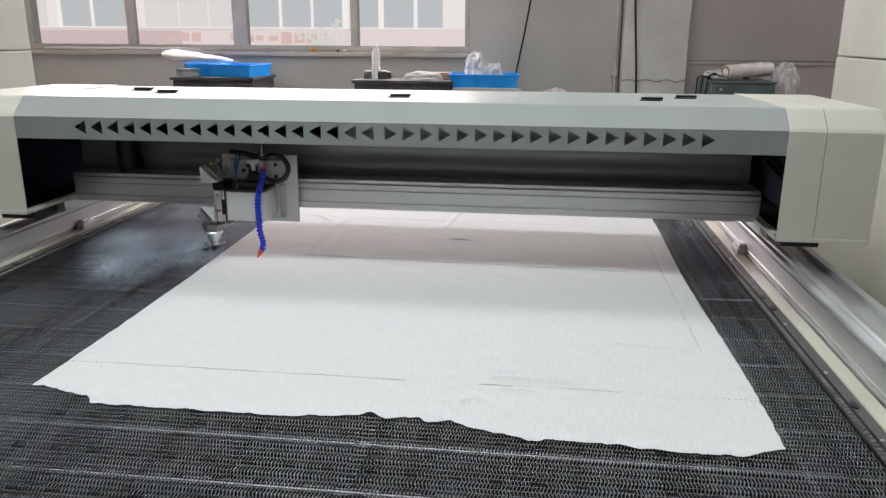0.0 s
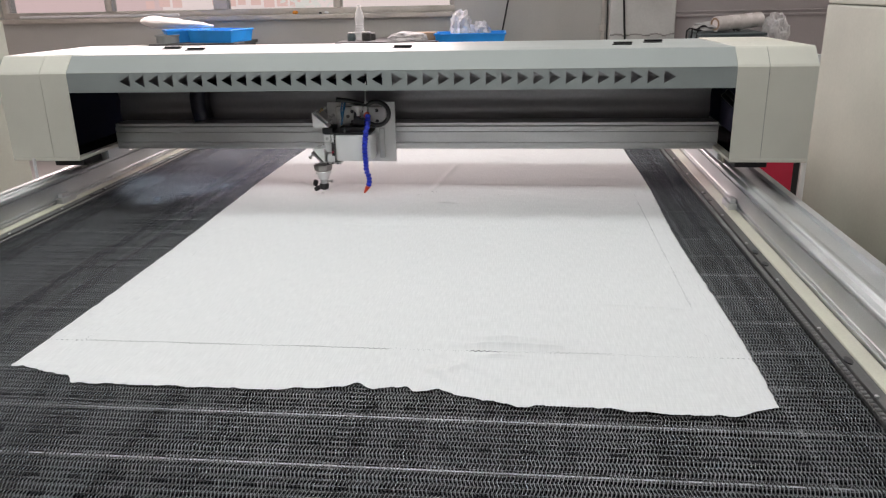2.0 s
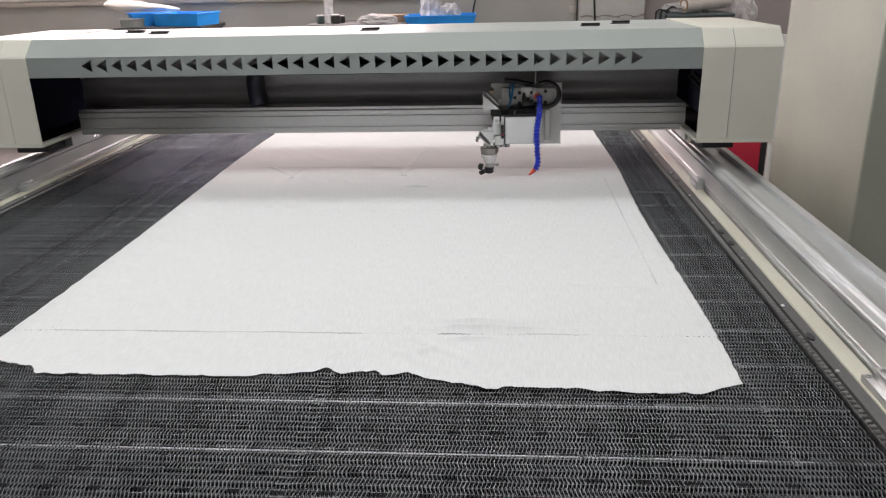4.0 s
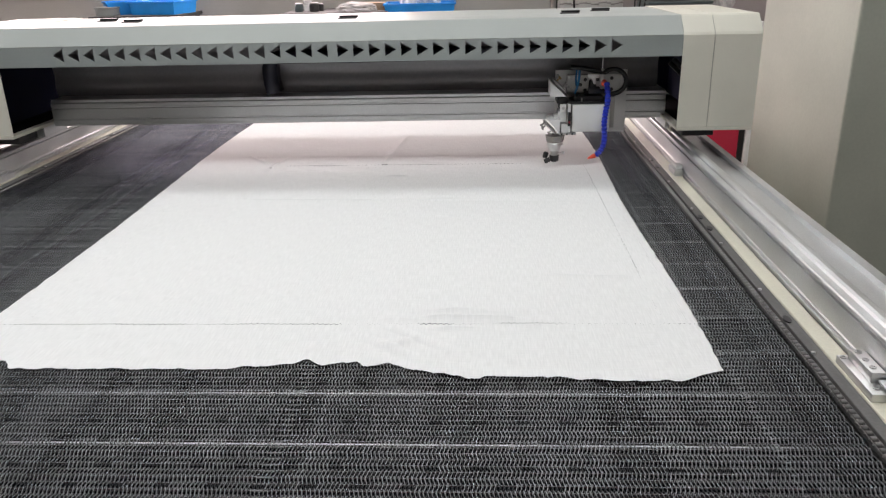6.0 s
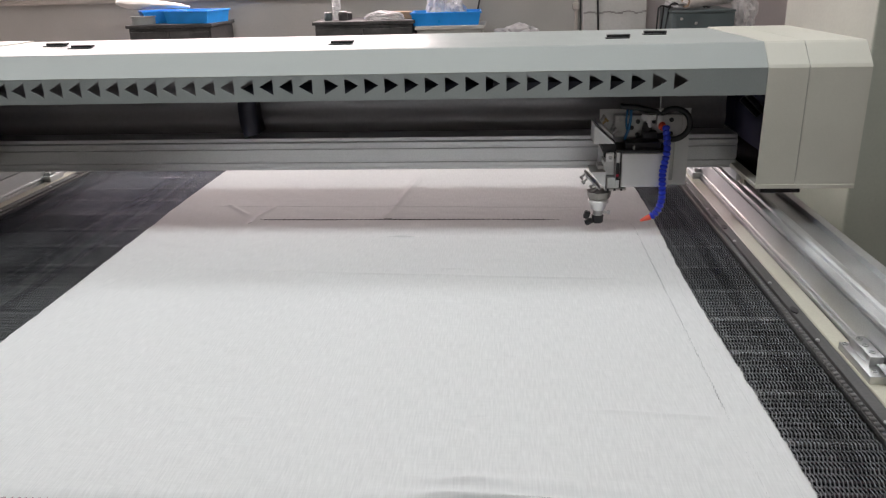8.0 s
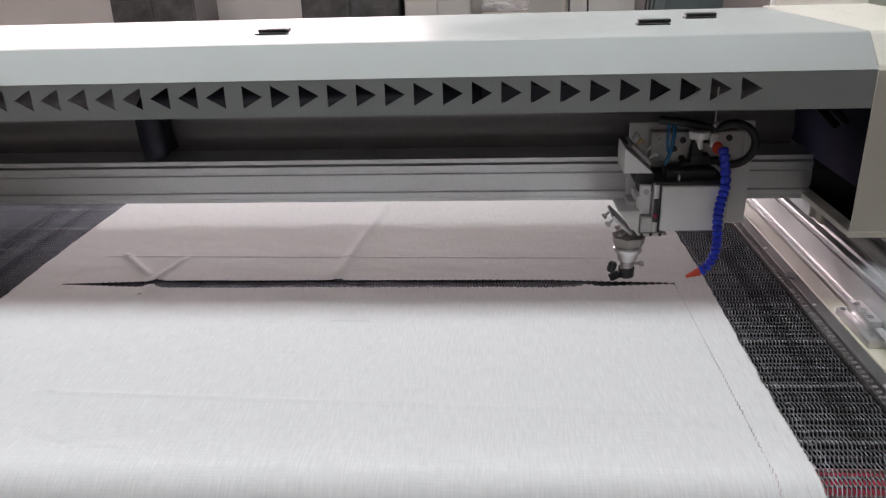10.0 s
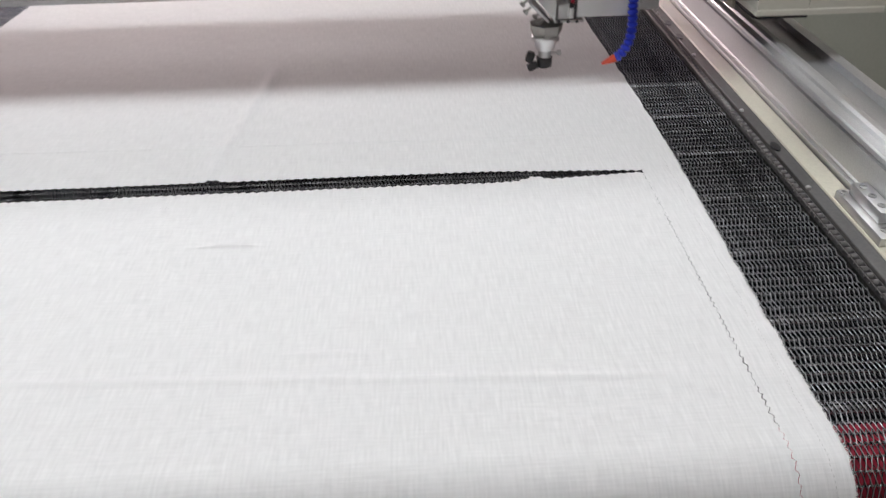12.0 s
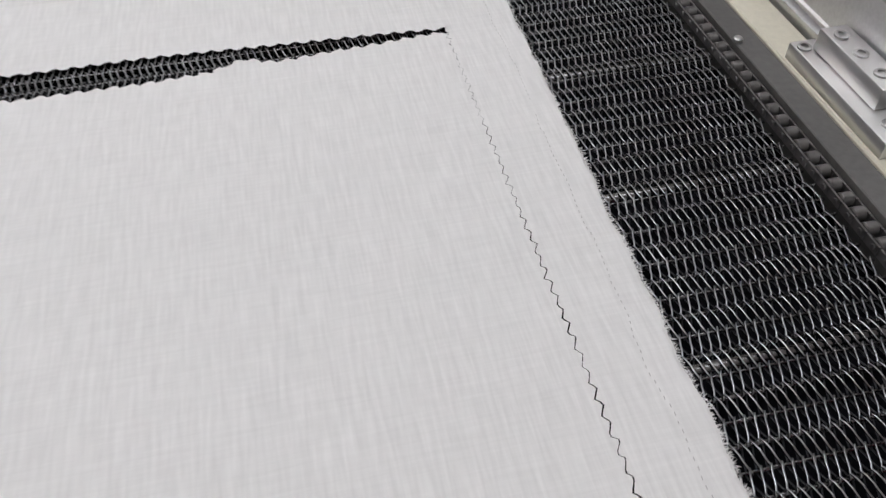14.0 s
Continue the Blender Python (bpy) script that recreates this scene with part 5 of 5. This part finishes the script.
    # white block beyond the east pillar, added for the bright daylit floor there
    wc = empty("bright_floor_block", "white block with a black top edge, standing in for daylit floor", "cabinet", at=(2.45, 3.3, 0))
    part("body", box(Bm(), -.4, .4, -.3, .3, 0, .26, .006), WHITE_PLATE, wc)
    part("worktop", box(Bm(), -.42, .42, -.32, .31, .2605, .285, .004), BLACK, wc)


north_side()


# ---- smoke from the cut ----
def smoke_material(name, dense):
    m = bpy.data.materials.new(name)
    m.use_nodes = True
    n, l = m.node_tree.nodes, m.node_tree.links
    b = n["Principled BSDF"]
    b.inputs["Base Color"].default_value = (.44, .50, .60, 1)
    b.inputs["Roughness"].default_value = 1
    b.inputs["Specular IOR Level"].default_value = 0
    co, uv = n.new("ShaderNodeTexCoord"), n.new("ShaderNodeUVMap")
    uv.uv_map = "span"
    ln = n.new("ShaderNodeVectorMath")
    ln.operation = "LENGTH"
    l.new(uv.outputs[0], ln.inputs[0])
    fall = n.new("ShaderNodeMapRange")
    fall.interpolation_type = "SMOOTHERSTEP"
    fall.inputs[1].default_value, fall.inputs[2].default_value, fall.inputs[3].default_value, fall.inputs[4].default_value = .1, 1.0, 1.0, 0.0
    l.new(ln.outputs["Value"], fall.inputs[0])
    tex = n.new("ShaderNodeTexNoise")
    tex.inputs["Scale"].default_value, tex.inputs["Detail"].default_value, tex.inputs["Distortion"].default_value = 9, 2.2, .4
    l.new(co.outputs["Object"], tex.inputs["Vector"])
    wisp = n.new("ShaderNodeMapRange")
    wisp.interpolation_type = "SMOOTHSTEP"
    wisp.inputs[1].default_value, wisp.inputs[2].default_value, wisp.inputs[3].default_value, wisp.inputs[4].default_value = .24, .76, .04, dense
    l.new(tex.outputs[0], wisp.inputs[0])
    mul = n.new("ShaderNodeMath")
    mul.operation = "MULTIPLY"
    l.new(fall.outputs[0], mul.inputs[0])
    l.new(wisp.outputs[0], mul.inputs[1])
    l.new(mul.outputs[0], b.inputs["Alpha"])
    return m


THIN, DENSE = smoke_material("thin_blue_smoke", .46), smoke_material("dense_blue_smoke", .58)


def puff(base, material, sx, sy, sz, seed):
    """A wisp: two curved veils, one over the other."""
    ob = new("puff")
    ob.parent = base
    for k in range(2):
        me = bpy.data.meshes.new("veil")
        n_ = 18
        vs, uvs, fs = [], [], []
        for i in range(n_ + 1):
            for j in range(n_ + 1):
                u, v = 2 * i / n_ - 1, 2 * j / n_ - 1
                z = sz * ((k - .5) * .7 + .55 * v + .28 * noise.noise(Vector((u * 1.3 + seed, v * 1.3, k * 2.1 + seed))))
                vs.append((sx * u + .25 * sx * noise.noise(Vector((v, seed, k))), sy * v, z))
                uvs.append((u, v))
        for i in range(n_):
            for j in range(n_):
                a = i * (n_ + 1) + j
                fs.append((a, a + n_ + 1, a + n_ + 2, a + 1))
        me.from_pydata(vs, [], fs)
        layer = me.uv_layers.new(name="span")
        layer.data.foreach_set("uv", np.array([uvs[i] for f in fs for i in f], dtype=np.float32).ravel())
        me.polygons.foreach_set("use_smooth", [True] * len(fs))
        me.materials.append(material)
        veil = new("veil", me)
        veil.parent = ob
    return ob


def smoke():
    """Fumes left of the nozzle: they trail after the gantry and are drawn down through the belt."""
    base = empty("smoke", "thin bluish smoke drifting over the wire belt", "smoke")
    def drift(ob, rows):
        MOVERS.append((ob, [(t, pose(x, y, B + z, 0, 0, a)) for t, x, y, z, a in rows]))
    P = [puff(base, DENSE, .15, .19, .09, 1.3), puff(base, DENSE, .14, .16, .09, 5.9), puff(base, THIN, .24, .22, .06, 9.4), puff(base, THIN, .26, .17, .06, 3.1)]
    drift(P[0], [(0, -1.21, 2.05, .065, 0), (.5, -1.225, 2.19, .07, 14), (1, -1.32, 2.41, .055, 26), (1.5, -1.37, 2.62, .030, 34), (2.2, -1.38, 2.74, -.02, 38), (3, -1.38, 2.80, -.16, 40), (4, -1.38, 2.8, -.45, 40), (14, -1.38, 2.8, -.45, 40)])
    drift(P[1], [(0, -1.07, 2.30, .060, 0), (.5, -1.09, 2.55, .065, -12), (1, -1.12, 2.71, .055, -20), (1.5, -1.12, 2.80, .035, -25), (2.2, -1.14, 2.96, .0, -28), (3, -1.16, 3.0, -.10, -30), (4, -1.16, 3.0, -.45, -30), (14, -1.16, 3.0, -.45, -30)])
    drift(P[2], [(0, -1.18, 2.22, .045, 0), (.5, -1.18, 2.38, .05, 10), (1, -1.24, 2.56, .05, 18), (1.5, -1.26, 2.70, .035, 25), (2.2, -1.28, 2.84, .015, 30), (3, -1.28, 2.95, -.05, 32), (4, -1.28, 2.95, -.45, 32), (14, -1.28, 2.95, -.45, 32)])
    drift(P[3], [(0, -1.36, 2.45, .02, 0), (.5, -1.34, 2.60, .03, -6), (1, -1.30, 2.78, .04, -12), (1.5, -1.27, 2.90, .04, -16), (2.2, -1.20, 3.02, .03, -20), (3, -1.17, 3.10, .015, -22), (4, -1.17, 3.1, -.45, -22), (14, -1.17, 3.1, -.45, -22)])


smoke()


# ---- movement ----
def motions():
    ts = sorted({0, 14} | {t for t, _ in GANTRY} | {t for t, _ in HEAD})
    walk(GANTRY_OB, [(t, pose(0, ramp(GANTRY, t), .009)) for t in ts])
    walk(HEAD_OB, [(t, pose(ramp(HEAD, t), ramp(GANTRY, t), .009)) for t in ts])
    walk(DRAG_OB, [(t, pose(-1.345 + .49 * v, 0, 0)) for t, v in HEAD])
    x, y, z = HOSE_JOINT
    walk(LOW_HOSE, [(t, pose(x, y, z, 0, a, 0)) for t, a in ((0, -36), (3, -36), (3.4, -34), (4.9, -5), (5.5, 0), (14, 0))])
    for ob, rows in MOVERS:
        walk(ob, rows)


motions()
